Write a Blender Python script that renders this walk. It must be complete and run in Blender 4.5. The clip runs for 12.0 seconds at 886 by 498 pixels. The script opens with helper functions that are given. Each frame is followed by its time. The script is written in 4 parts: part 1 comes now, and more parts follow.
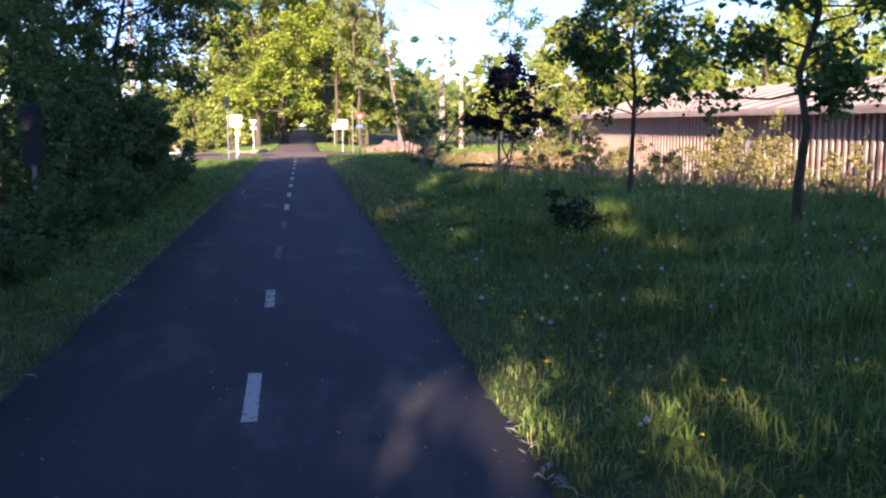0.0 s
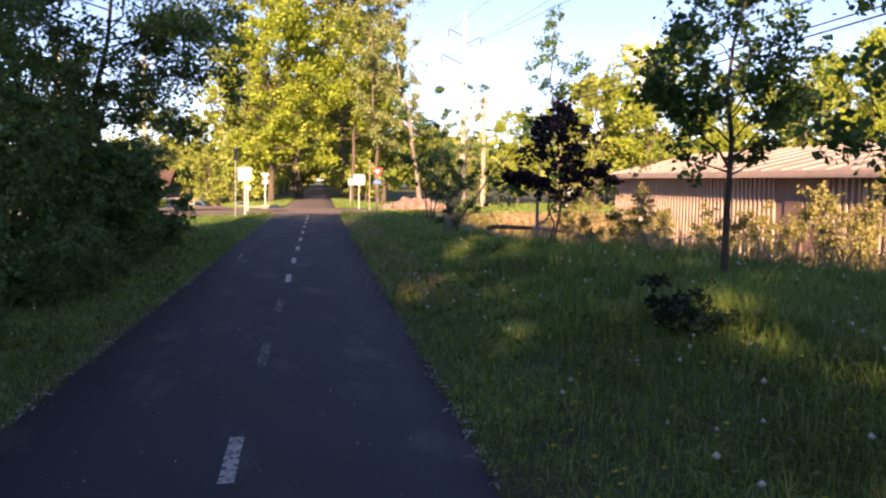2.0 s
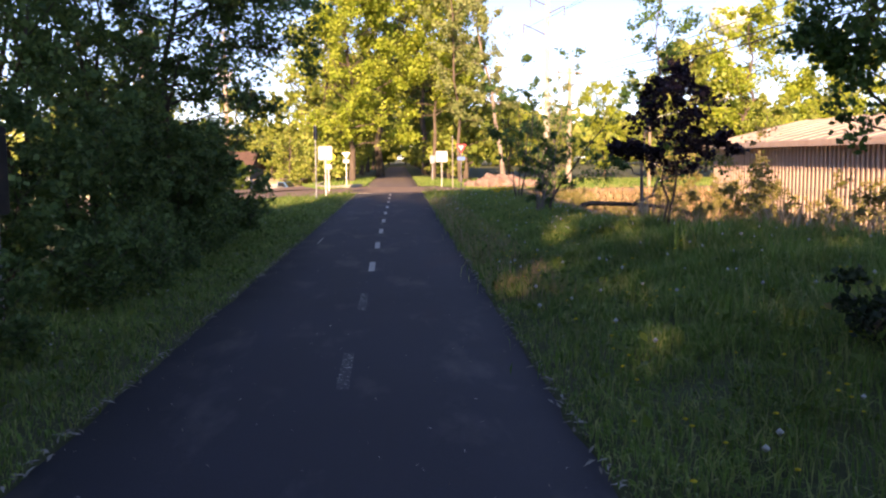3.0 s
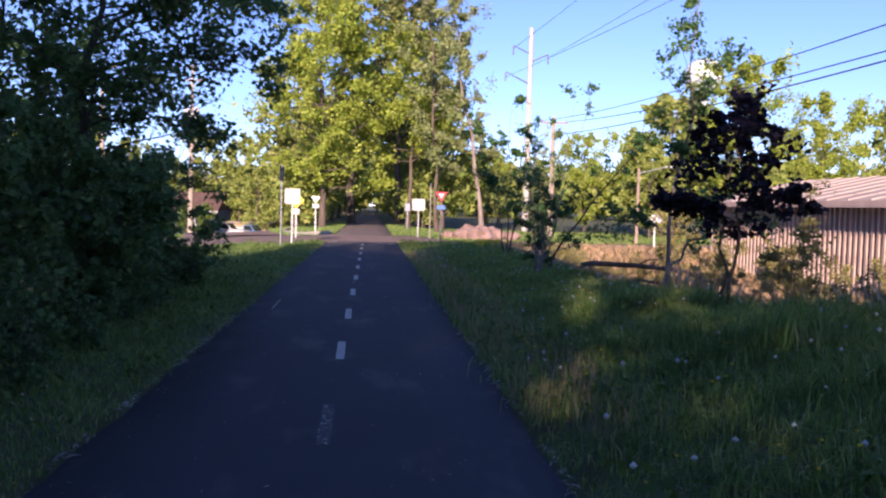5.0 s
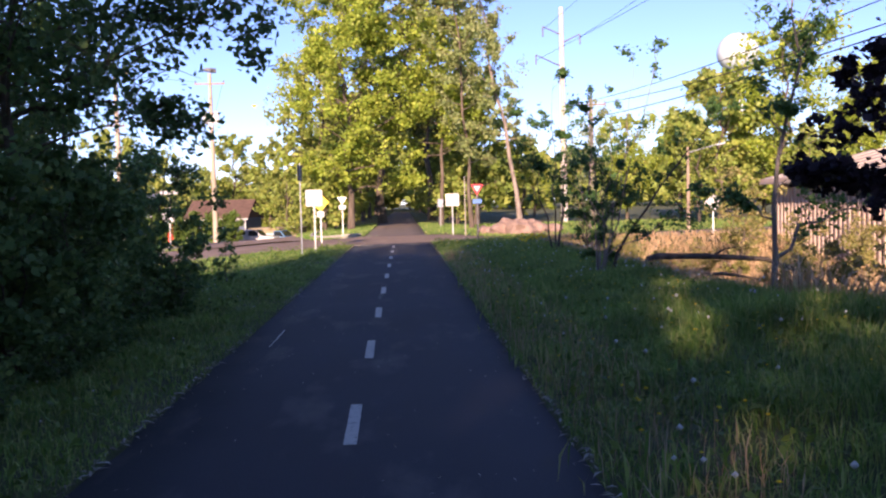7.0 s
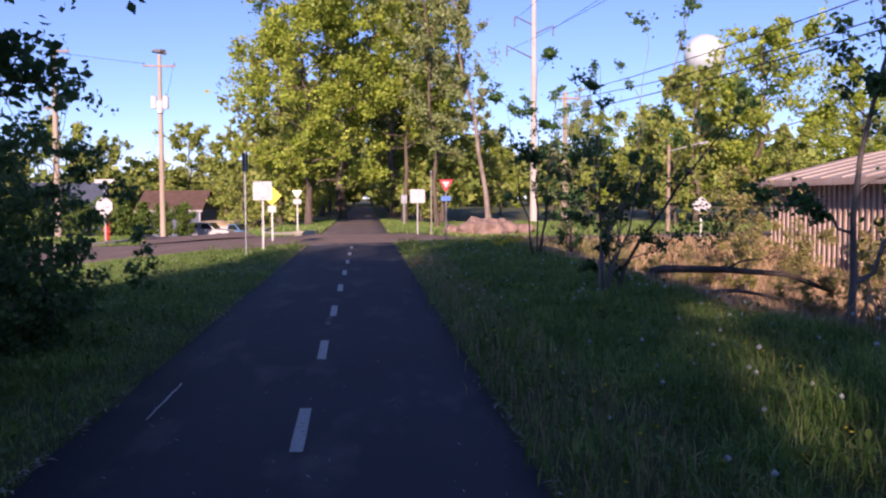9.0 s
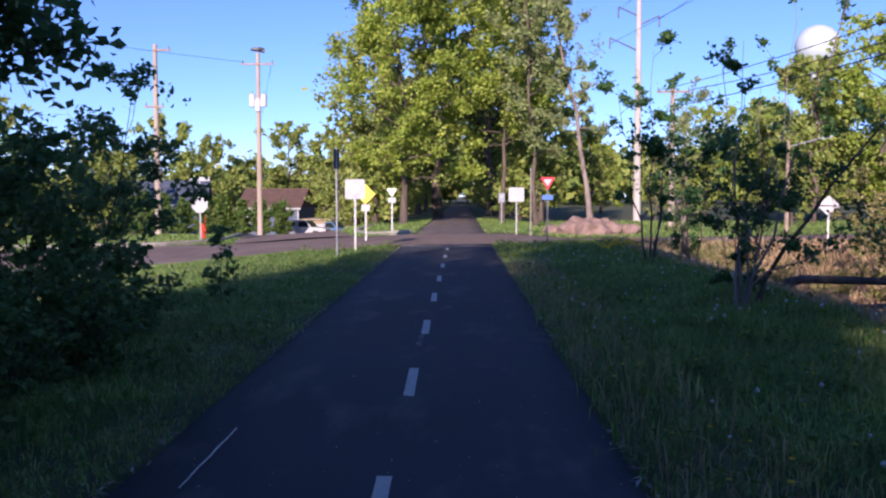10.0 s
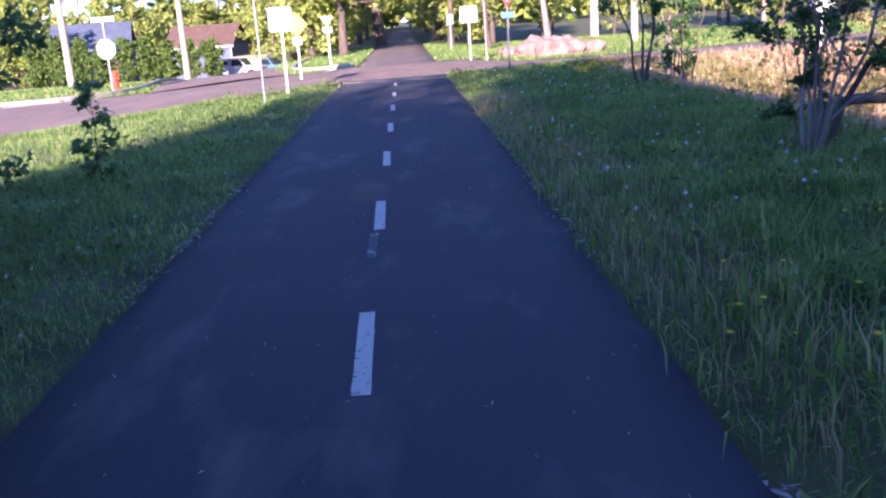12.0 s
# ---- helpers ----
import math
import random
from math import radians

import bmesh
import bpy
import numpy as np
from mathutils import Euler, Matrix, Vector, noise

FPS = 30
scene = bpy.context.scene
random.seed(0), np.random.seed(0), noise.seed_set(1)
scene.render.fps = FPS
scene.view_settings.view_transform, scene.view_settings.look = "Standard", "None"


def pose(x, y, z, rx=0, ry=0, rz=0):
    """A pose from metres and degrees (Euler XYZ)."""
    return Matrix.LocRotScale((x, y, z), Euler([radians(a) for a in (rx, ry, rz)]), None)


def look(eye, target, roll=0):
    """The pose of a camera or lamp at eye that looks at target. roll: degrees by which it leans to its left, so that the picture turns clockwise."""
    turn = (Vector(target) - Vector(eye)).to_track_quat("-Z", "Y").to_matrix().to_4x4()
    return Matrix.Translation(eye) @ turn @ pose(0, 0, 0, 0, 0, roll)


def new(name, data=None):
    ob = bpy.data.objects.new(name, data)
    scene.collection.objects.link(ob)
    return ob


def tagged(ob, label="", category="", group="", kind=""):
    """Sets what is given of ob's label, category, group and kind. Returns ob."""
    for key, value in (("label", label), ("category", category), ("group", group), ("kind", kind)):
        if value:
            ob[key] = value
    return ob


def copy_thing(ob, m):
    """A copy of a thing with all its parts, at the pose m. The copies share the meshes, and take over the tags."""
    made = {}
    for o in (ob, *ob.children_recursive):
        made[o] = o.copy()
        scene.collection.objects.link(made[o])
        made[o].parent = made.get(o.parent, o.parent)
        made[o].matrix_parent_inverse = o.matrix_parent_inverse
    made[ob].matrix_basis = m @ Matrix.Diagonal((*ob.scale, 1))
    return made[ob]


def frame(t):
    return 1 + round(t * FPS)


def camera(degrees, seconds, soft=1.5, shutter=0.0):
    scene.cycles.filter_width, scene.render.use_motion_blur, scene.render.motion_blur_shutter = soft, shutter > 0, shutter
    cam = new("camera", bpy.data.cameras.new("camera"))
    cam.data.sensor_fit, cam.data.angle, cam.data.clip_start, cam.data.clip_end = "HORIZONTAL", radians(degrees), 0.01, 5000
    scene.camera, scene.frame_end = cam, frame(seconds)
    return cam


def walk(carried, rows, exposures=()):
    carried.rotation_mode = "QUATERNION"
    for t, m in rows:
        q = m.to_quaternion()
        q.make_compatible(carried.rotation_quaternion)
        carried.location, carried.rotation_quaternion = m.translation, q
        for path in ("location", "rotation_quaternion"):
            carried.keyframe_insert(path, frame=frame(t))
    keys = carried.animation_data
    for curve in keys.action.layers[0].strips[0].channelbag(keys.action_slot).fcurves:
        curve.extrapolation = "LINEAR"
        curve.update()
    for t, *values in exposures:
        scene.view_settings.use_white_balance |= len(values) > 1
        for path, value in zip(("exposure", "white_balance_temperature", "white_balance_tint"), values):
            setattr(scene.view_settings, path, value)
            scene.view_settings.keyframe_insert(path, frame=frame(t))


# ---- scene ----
cam = camera(53.7, 12.0, 2.2)
PATH = [
    (0, (0.349, -5.427, 1.572), (0.661, -3.472, 1.291), -0.0),
    (0.5, (0.359, -4.639, 1.574), (0.496, -2.667, 1.273), -5.0),
    (1, (0.419, -3.851, 1.53), (0.749, -1.893, 1.292), 0.3),
    (1.5, (0.46, -3.085, 1.55), (0.564, -1.097, 1.355), -2.2),
    (2, (0.501, -2.313, 1.562), (0.782, -0.339, 1.409), 1.0),
    (2.5, (0.417, -1.449, 1.541), (0.478, 0.542, 1.359), 2.2),
    (3, (0.432, -0.708, 1.529), (0.529, 1.279, 1.322), -0.3),
    (3.5, (0.348, 0.093, 1.575), (0.372, 2.089, 1.451), -1.1),
    (3.7, (0.336, 0.413, 1.602), (0.476, 2.405, 1.482), 1.4),
    (5.3, (0.269, 3.073, 1.479), (0.449, 5.063, 1.387), 2.1),
    (5.5, (0.256, 3.38, 1.463), (0.44, 5.367, 1.338), 2.6),
    (6, (0.337, 4.21, 1.447), (0.365, 6.205, 1.305), -0.8),
    (6.5, (0.373, 4.923, 1.492), (0.397, 6.919, 1.382), -1.3),
    (6.7, (0.402, 5.243, 1.492), (0.475, 7.239, 1.392), -2.0),
    (8.3, (0.414, 7.75, 1.495), (0.574, 9.737, 1.328), 1.7),
    (8.5, (0.409, 8.104, 1.514), (0.654, 10.083, 1.373), 2.2),
    (9, (0.463, 8.912, 1.526), (0.639, 10.901, 1.409), -0.2),
    (9.5, (0.438, 9.683, 1.54), (0.521, 11.679, 1.442), 1.8),
    (10, (0.445, 10.502, 1.55), (0.403, 12.498, 1.429), -0.1),
    (10.5, (0.416, 11.357, 1.531), (0.55, 13.337, 1.283), 2.4),
    (11, (0.393, 12.188, 1.531), (0.388, 14.166, 1.232), -1.5),
    (11.5, (0.338, 12.979, 1.523), (0.542, 14.935, 1.159), 1.3),
    (12, (0.33, 13.75, 1.526), (0.383, 15.683, 1.017), -3.8),
]
walk(cam, [(t, look(eye, target, roll)) for t, eye, target, roll in PATH],
     [(0, 1.85, 6000, 37), (1.0, 1.85, 6700, 38), (1.5, 1.75, 7200, 39), (2.5, 1.75, 7900, 39), (3.5, 1.85, 7500, 40), (5.5, 1.1, 5600, 45), (6.5, 1.45, 6100, 42), (8.5, 1.15, 6500, 44), (9.0, 0.9, 5900, 48), (9.5, 0.9, 5800, 46), (10.0, 0.85, 5300, 40), (10.5, 1.05, 6000, 36), (11.0, 1.35, 6300, 37), (11.5, 1.75, 6500, 41), (12, 2.2, 5300, 49)])

# ---- world, sun ----
SUN_ELEV, SUN_AZ = radians(18.5), radians(193)      # azimuth clockwise from +y, where the light comes from
world = bpy.data.worlds.new("sky")
scene.world = world
world.use_nodes = True
wn = world.node_tree.nodes
sky = wn.new("ShaderNodeTexSky")
sky.sky_type, sky.sun_disc = "NISHITA", False
sky.sun_elevation, sky.sun_rotation = SUN_ELEV, SUN_AZ
sky.altitude, sky.air_density, sky.dust_density, sky.ozone_density = 1500, 0.9, 0.0, 4.0
world.node_tree.links.new(sky.outputs[0], wn["Background"].inputs[0])
wn["Background"].inputs[1].default_value = 0.088
sun = new("sun", bpy.data.lights.new("sun", "SUN"))
sun.data.energy, sun.data.angle, sun.data.color = 4.4, radians(0.6), (1.0, 0.82, 0.52)
sun_from = Vector((math.sin(SUN_AZ) * math.cos(SUN_ELEV), math.cos(SUN_AZ) * math.cos(SUN_ELEV), math.sin(SUN_ELEV)))
sun.matrix_world = look(sun_from * 50, (0, 0, 0))

# ---- materials ----


def shader(name):
    m = bpy.data.materials.new(name)
    m.use_nodes = True
    nt = m.node_tree
    return m, nt, nt.nodes, nt.links, nt.nodes["Principled BSDF"]


def ramp(n, stops):
    r = n.new("ShaderNodeValToRGB")
    e = r.color_ramp.elements
    while len(e) < len(stops):
        e.new(0.5)
    for el, (p, c) in zip(e, stops):
        el.position, el.color = p, (*c, 1)
    return r


def coords(n, l, scale=(1, 1, 1)):
    tc, mp = n.new("ShaderNodeTexCoord"), n.new("ShaderNodeMapping")
    l.new(tc.outputs["Object"], mp.inputs[0])
    mp.inputs["Scale"].default_value = scale
    return mp.outputs[0]


def noise_tex(n, l, vec, scale, detail=6, rough=0.6):
    t = n.new("ShaderNodeTexNoise")
    t.inputs["Scale"].default_value, t.inputs["Detail"].default_value, t.inputs["Roughness"].default_value = scale, detail, rough
    l.new(vec, t.inputs["Vector"])
    return t.outputs[0]


def blend(n, l, fac, a, b):
    m = n.new("ShaderNodeMix")
    m.data_type = "RGBA"
    l.new(fac, m.inputs[0])
    for v, s in ((a, m.inputs[6]), (b, m.inputs[7])):
        if isinstance(v, tuple):
            s.default_value = (*v, 1)
        else:
            l.new(v, s)
    return m.outputs[2]


def bump(n, l, b, height, strength, dist=0.02):
    k = n.new("ShaderNodeBump")
    k.inputs["Strength"].default_value, k.inputs["Distance"].default_value = strength, dist
    l.new(height, k.inputs["Height"])
    l.new(k.outputs[0], b.inputs["Normal"])


def surface(name, dark, light, scale=3.0, fine=40.0, rough=0.7, metal=0.0, relief=0.2, stretch=(1, 1, 1), spec=0.4):
    """A surface whose colour wanders between two tones at two scales, with fine relief."""
    m, nt, n, l, b = shader(name)
    v = coords(n, l, stretch)
    big, small = noise_tex(n, l, v, scale), noise_tex(n, l, v, fine, 3)
    r = ramp(n, [(0.3, dark), (0.7, light)])
    mx = n.new("ShaderNodeMath")
    mx.operation = "MULTIPLY_ADD"
    mx.inputs[1].default_value, mx.inputs[2].default_value = 0.35, -0.17
    l.new(small, mx.inputs[0])
    ad = n.new("ShaderNodeMath")
    l.new(big, ad.inputs[0])
    l.new(mx.outputs[0], ad.inputs[1])
    l.new(ad.outputs[0], r.inputs[0])
    l.new(r.outputs[0], b.inputs["Base Color"])
    b.inputs["Roughness"].default_value, b.inputs["Metallic"].default_value = rough, metal
    b.inputs["Specular IOR Level"].default_value = spec
    bump(n, l, b, small, relief)
    return m


def leafy(name, tones, rough=0.5, through_light=0.35, spec=0.25):
    """Leaves or blades: each island takes its own tone; some light passes through."""
    m, nt, n, l, b = shader(name)
    geo = n.new("ShaderNodeNewGeometry")
    r = ramp(n, [(i / max(1, len(tones) - 1), c) for i, c in enumerate(tones)])
    l.new(geo.outputs["Random Per Island"], r.inputs[0])
    v = coords(n, l)
    big = noise_tex(n, l, v, 0.9, 2)
    hs = n.new("ShaderNodeHueSaturation")
    mr = n.new("ShaderNodeMapRange")
    mr.inputs[1].default_value, mr.inputs[2].default_value, mr.inputs[3].default_value, mr.inputs[4].default_value = 0.3, 0.7, 0.75, 1.25
    l.new(big, mr.inputs[0])
    l.new(mr.outputs[0], hs.inputs["Value"])
    l.new(r.outputs[0], hs.inputs["Color"])
    l.new(hs.outputs[0], b.inputs["Base Color"])
    b.inputs["Roughness"].default_value, b.inputs["Specular IOR Level"].default_value = rough, spec
    tr, mixs = n.new("ShaderNodeBsdfTranslucent"), n.new("ShaderNodeMixShader")
    l.new(hs.outputs[0], tr.inputs[0])
    mixs.inputs[0].default_value = through_light
    l.new(b.outputs[0], mixs.inputs[1])
    l.new(tr.outputs[0], mixs.inputs[2])
    l.new(mixs.outputs[0], n["Material Output"].inputs[0])
    return m


def asphalt(name, base, dust, dust_lo, dust_hi, grit=0.25):
    m, nt, n, l, b = shader(name)
    v = coords(n, l)
    vs = coords(n, l, (1.0, 0.35, 1.0))
    grains, patch, wide = noise_tex(n, l, v, 160, 2), noise_tex(n, l, vs, 1.6, 5), noise_tex(n, l, v, 0.25, 3)
    speck = n.new("ShaderNodeTexVoronoi")
    speck.inputs["Scale"].default_value = 90
    l.new(v, speck.inputs["Vector"])
    g = ramp(n, [(0.25, tuple(c * 0.6 for c in base)), (0.75, tuple(c * 1.45 for c in base))])
    l.new(grains, g.inputs[0])
    d = ramp(n, [(dust_lo, (0, 0, 0)), (dust_hi, (1, 1, 1))])
    l.new(patch, d.inputs[0])
    w = ramp(n, [(0.35, tuple(c * 0.8 for c in base)), (0.7, tuple(c * 1.3 for c in base))])
    l.new(wide, w.inputs[0])
    mixed = n.new("ShaderNodeMix")
    mixed.data_type, mixed.inputs[0].default_value = "RGBA", 0.5
    l.new(g.outputs[0], mixed.inputs[6])
    l.new(w.outputs[0], mixed.inputs[7])
    col = blend(n, l, d.outputs[0], mixed.outputs[2], dust)
    l.new(col, b.inputs["Base Color"])
    b.inputs["Roughness"].default_value, b.inputs["Specular IOR Level"].default_value = 0.85, 0.3
    bump(n, l, b, speck.outputs[0], grit, 0.006)
    return m


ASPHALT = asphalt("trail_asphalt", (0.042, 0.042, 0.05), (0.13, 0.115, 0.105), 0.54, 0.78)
# far trail's asphalt, with its sunlit pink-brown put into the base colour
LIT_ASPHALT = asphalt("sunlit_trail_asphalt", (0.15, 0.12, 0.105), (0.22, 0.175, 0.15), 0.5, 0.75)
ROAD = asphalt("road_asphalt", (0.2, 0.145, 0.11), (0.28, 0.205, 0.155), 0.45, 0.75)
SOIL = surface("verge_soil", (0.05, 0.065, 0.025), (0.12, 0.13, 0.05), 1.2, 25, 0.95, relief=0.5)
CONCRETE = surface("kerb_concrete", (0.25, 0.225, 0.19), (0.36, 0.33, 0.28), 2, 60, 0.85)
BARK = surface("bark", (0.06, 0.045, 0.035), (0.16, 0.125, 0.095), 6, 60, 0.95, relief=0.8, stretch=(1, 1, 0.25))
BARK_PALE = surface("pale_bark", (0.13, 0.1, 0.08), (0.34, 0.28, 0.23), 5, 50, 0.9, relief=0.7, stretch=(1, 1, 0.3))
POLE_WOOD = surface("pole_wood", (0.24, 0.17, 0.12), (0.38, 0.3, 0.22), 3, 40, 0.9, relief=0.4, stretch=(1, 1, 0.1))
POLE_PALE = surface("pale_pole_wood", (0.32, 0.255, 0.19), (0.46, 0.385, 0.31), 3, 40, 0.9, relief=0.4, stretch=(1, 1, 0.1))
POLE_GREY = surface("silvered_pole_wood", (0.4, 0.37, 0.33), (0.54, 0.5, 0.46), 3, 40, 0.9, relief=0.4, stretch=(1, 1, 0.1))
STEEL = surface("galvanised_steel", (0.34, 0.35, 0.36), (0.5, 0.51, 0.52), 8, 80, 0.45, 0.7)
STEEL_DARK = surface("weathered_steel", (0.1, 0.1, 0.11), (0.2, 0.2, 0.21), 8, 80, 0.6, 0.4)
SIGN_WHITE = surface("sign_white", (0.38, 0.385, 0.39), (0.47, 0.47, 0.47), 4, 40, 0.45, relief=0.02)
SIGN_RED = surface("sign_red", (0.5, 0.02, 0.03), (0.6, 0.03, 0.04), 4, 40, 0.45, relief=0.02)
SIGN_BLUE = surface("sign_blue", (0.06, 0.15, 0.4), (0.09, 0.2, 0.5), 4, 40, 0.45, relief=0.02)
SIGN_YELLOW = surface("sign_yellow", (0.8, 0.62, 0.02), (0.9, 0.7, 0.03), 4, 40, 0.45, relief=0.02)
SIGN_BLACK = surface("sign_black", (0.02, 0.02, 0.022), (0.05, 0.05, 0.05), 4, 40, 0.5, relief=0.02)
LEAF_THICKET = leafy("thicket_leaves", [(0.066, 0.138, 0.048), (0.120, 0.228, 0.072), (0.204, 0.312, 0.096)], through_light=0.4)
LEAF_MAPLE = leafy("maple_leaves", [(0.220, 0.316, 0.041), (0.344, 0.440, 0.061), (0.495, 0.536, 0.083)], through_light=0.45)
LEAF_YOUNG = leafy("young_maple_leaves", [(0.051, 0.127, 0.041), (0.086, 0.196, 0.057), (0.161, 0.265, 0.069)], through_light=0.4)
LEAF_POPLAR = leafy("poplar_leaves", [(0.201, 0.273, 0.086), (0.288, 0.345, 0.129), (0.403, 0.431, 0.186)], through_light=0.4)
LEAF_PURPLE = leafy("purple_leaves", [(0.018, 0.012, 0.02), (0.035, 0.02, 0.032), (0.05, 0.035, 0.04)], through_light=0.2)
LEAF_FAR = leafy("far_leaves", [(0.195, 0.270, 0.053), (0.285, 0.360, 0.075), (0.420, 0.435, 0.105)], through_light=0.4)
LEAF_PINE = leafy("pine_needles", [(0.078, 0.125, 0.031), (0.156, 0.187, 0.047), (0.250, 0.234, 0.078)], through_light=0.15)
LEAF_DARK = leafy("dark_weed_leaves", [(0.02, 0.04, 0.02), (0.03, 0.06, 0.025), (0.05, 0.08, 0.03)], through_light=0.2)
LEAF_BRUSH = leafy("scrub_leaves", [(0.2, 0.22, 0.06), (0.32, 0.31, 0.09), (0.46, 0.36, 0.17)], through_light=0.4)
LEAF_HEDGE = leafy("hedge_leaves", [(0.07, 0.14, 0.03), (0.12, 0.2, 0.04), (0.19, 0.26, 0.055)])
GRASS = leafy("grass_blades", [(0.078, 0.172, 0.037), (0.156, 0.296, 0.056), (0.234, 0.352, 0.078), (0.468, 0.468, 0.172)], through_light=0.4)
STRAW = leafy("dry_stalks", [(0.364, 0.238, 0.126), (0.504, 0.336, 0.182), (0.600, 0.448, 0.280)], through_light=0.2)

# ---- building helpers ----


def mesh_of(name, verts, faces, smooth=False):
    me = bpy.data.meshes.new(name)
    me.from_pydata(verts, [], faces)
    if smooth:
        me.shade_smooth()
    me.update()
    return me


def placed(name, me, material, parent=None, label=""):
    me.materials.append(material)
    ob = new(name, me)
    if parent is not None:
        ob.parent = parent
    if label:
        tagged(ob, label)
    return ob


def part(name, bm, material, parent, label=""):
    """Links a bmesh as one mesh object under a thing or under a part."""
    me = bpy.data.meshes.new(name)
    bm.to_mesh(me)
    bm.free()
    return placed(name, me, material, parent, label)


def thing(name, x, y, z, rz, label, category, group="", kind=""):
    ob = new(name)
    ob.matrix_world = pose(x, y, z, 0, 0, rz)
    return tagged(ob, label, category, group, kind)


def box(sx, sy, sz, at=(0, 0, 0), bevel=0.0, turn=(0, 0, 0)):
    bm = bmesh.new()
    bmesh.ops.create_cube(bm, size=1)
    bmesh.ops.scale(bm, vec=(sx, sy, sz), verts=bm.verts)
    if bevel:
        bmesh.ops.bevel(bm, geom=bm.edges[:], offset=bevel, segments=2, affect="EDGES")
    bmesh.ops.transform(bm, matrix=pose(*at, *turn), verts=bm.verts)
    return bm


def rod(r1, r2, length, at=(0, 0, 0), turn=(0, 0, 0), sides=12):
    """A tapered rod that rises from its place."""
    bm = bmesh.new()
    bmesh.ops.create_cone(bm, cap_ends=True, segments=sides, radius1=r1, radius2=r2, depth=length)
    bmesh.ops.translate(bm, vec=(0, 0, length / 2), verts=bm.verts)
    bmesh.ops.transform(bm, matrix=pose(*at, *turn), verts=bm.verts)
    return bm


def plate(outline, thick, at=(0, 0, 0), turn=(0, 0, 0), bevel=0.0):
    """A plate upright in x and z, with the outline given, its front towards -y."""
    bm = bmesh.new()
    f = bm.faces.new([bm.verts.new((x, 0, z)) for x, z in outline])
    ext = bmesh.ops.extrude_face_region(bm, geom=[f])
    bmesh.ops.translate(bm, vec=(0, thick, 0), verts=[g for g in ext["geom"] if isinstance(g, bmesh.types.BMVert)])
    bmesh.ops.recalc_face_normals(bm, faces=bm.faces)
    bmesh.ops.transform(bm, matrix=pose(*at, *turn), verts=bm.verts)
    return bm


def rounded(w, h, r, n=4):
    pts = []
    for cx, cz, a0 in ((w / 2 - r, h / 2 - r, 0), (-w / 2 + r, h / 2 - r, 90), (-w / 2 + r, -h / 2 + r, 180), (w / 2 - r, -h / 2 + r, 270)):
        for i in range(n + 1):
            a = radians(a0 + 90 * i / n)
            pts.append((cx + r * math.cos(a), cz + r * math.sin(a)))
    return pts


def joined(*bms):
    out = bmesh.new()
    for b in bms:
        me = bpy.data.meshes.new("piece")
        b.to_mesh(me)
        b.free()
        out.from_mesh(me)
        bpy.data.meshes.remove(me)
    return out


def tubes(lines):
    """Tapered tubes: (points, radii, sides) each. Returns vertices and faces."""
    V, F = [], []
    for pts, radii, k in lines:
        pts = [Vector(p) for p in pts]
        base = len(V)
        for i, p in enumerate(pts):
            d = (pts[min(i + 1, len(pts) - 1)] - pts[max(i - 1, 0)]).normalized()
            u = d.orthogonal().normalized() if abs(d.z) > 0.9 else d.cross(Vector((0, 0, 1))).normalized()
            if abs(d.z) > 0.9:
                u = Vector((0, 1, 0)).cross(d).normalized()
            w = d.cross(u)
            for j in range(k):
                a = 2 * math.pi * j / k
                V.append(tuple(p + (u * math.cos(a) + w * math.sin(a)) * radii[i]))
        for i in range(len(pts) - 1):
            for j in range(k):
                a, b = base + i * k + j, base + i * k + (j + 1) % k
                F.append((a, b, b + k, a + k))
        F.append(tuple(base + (len(pts) - 1) * k + j for j in range(k)))
    return V, F


def quads_mesh(name, P):
    """P: n x 4 x 3, one quad each."""
    n = len(P)
    me = bpy.data.meshes.new(name)
    me.vertices.add(n * 4)
    me.vertices.foreach_set("co", P.reshape(-1).astype(np.float32))
    me.loops.add(n * 4)
    me.loops.foreach_set("vertex_index", np.arange(n * 4, dtype=np.int32))
    me.polygons.add(n)
    me.polygons.foreach_set("loop_start", np.arange(0, n * 4, 4, dtype=np.int32))
    me.update(calc_edges=True)
    return me


def unit(a):
    return a / np.maximum(np.linalg.norm(a, axis=1, keepdims=True), 1e-9)


def leaves_at(centres, size, rng, droop=0.3, up=0.5, narrow=0.75):
    """Small folded leaves, one at each centre."""
    n = len(centres)
    axis = unit(rng.normal(size=(n, 3)) * (1, 1, 0.7) - (0, 0, droop))
    nor = unit(rng.normal(size=(n, 3)) + (0, 0, up))
    side = unit(np.cross(axis, nor))
    nor = np.cross(side, axis)
    s = (size * rng.uniform(0.55, 1.35, n))[:, None]
    a = centres - axis * s * 0.5
    c = centres + axis * s * 0.5
    b = centres - side * s * narrow * 0.5 + nor * s * 0.12 - axis * s * 0.08
    d = centres + side * s * narrow * 0.5 + nor * s * 0.12 - axis * s * 0.08
    return np.stack([a, b, c, d], 1)


def tree(name, x, y, z, label, h, r, trunk_r, leaves, size, leaf_mat, bark=None, base=0.3, limbs=22, twigs=6, lean=(0, 0), shape="round",
         seed=1, rise=0.55, stems=1, spread=0.16, group="", clump=1.0, category="tree", uneven=1.2, extra=()):
    """A tapered trunk or several stems with limbs and twigs, and a crown of single leaves set along the twigs."""
    rng = np.random.default_rng(seed)
    bark = bark or BARK
    lines, spots = [], []
    for s in range(stems):
        hs = h * (1 if s == 0 else rng.uniform(0.6, 0.95))
        out = rng.uniform(0, 2 * math.pi) if stems > 1 else 0
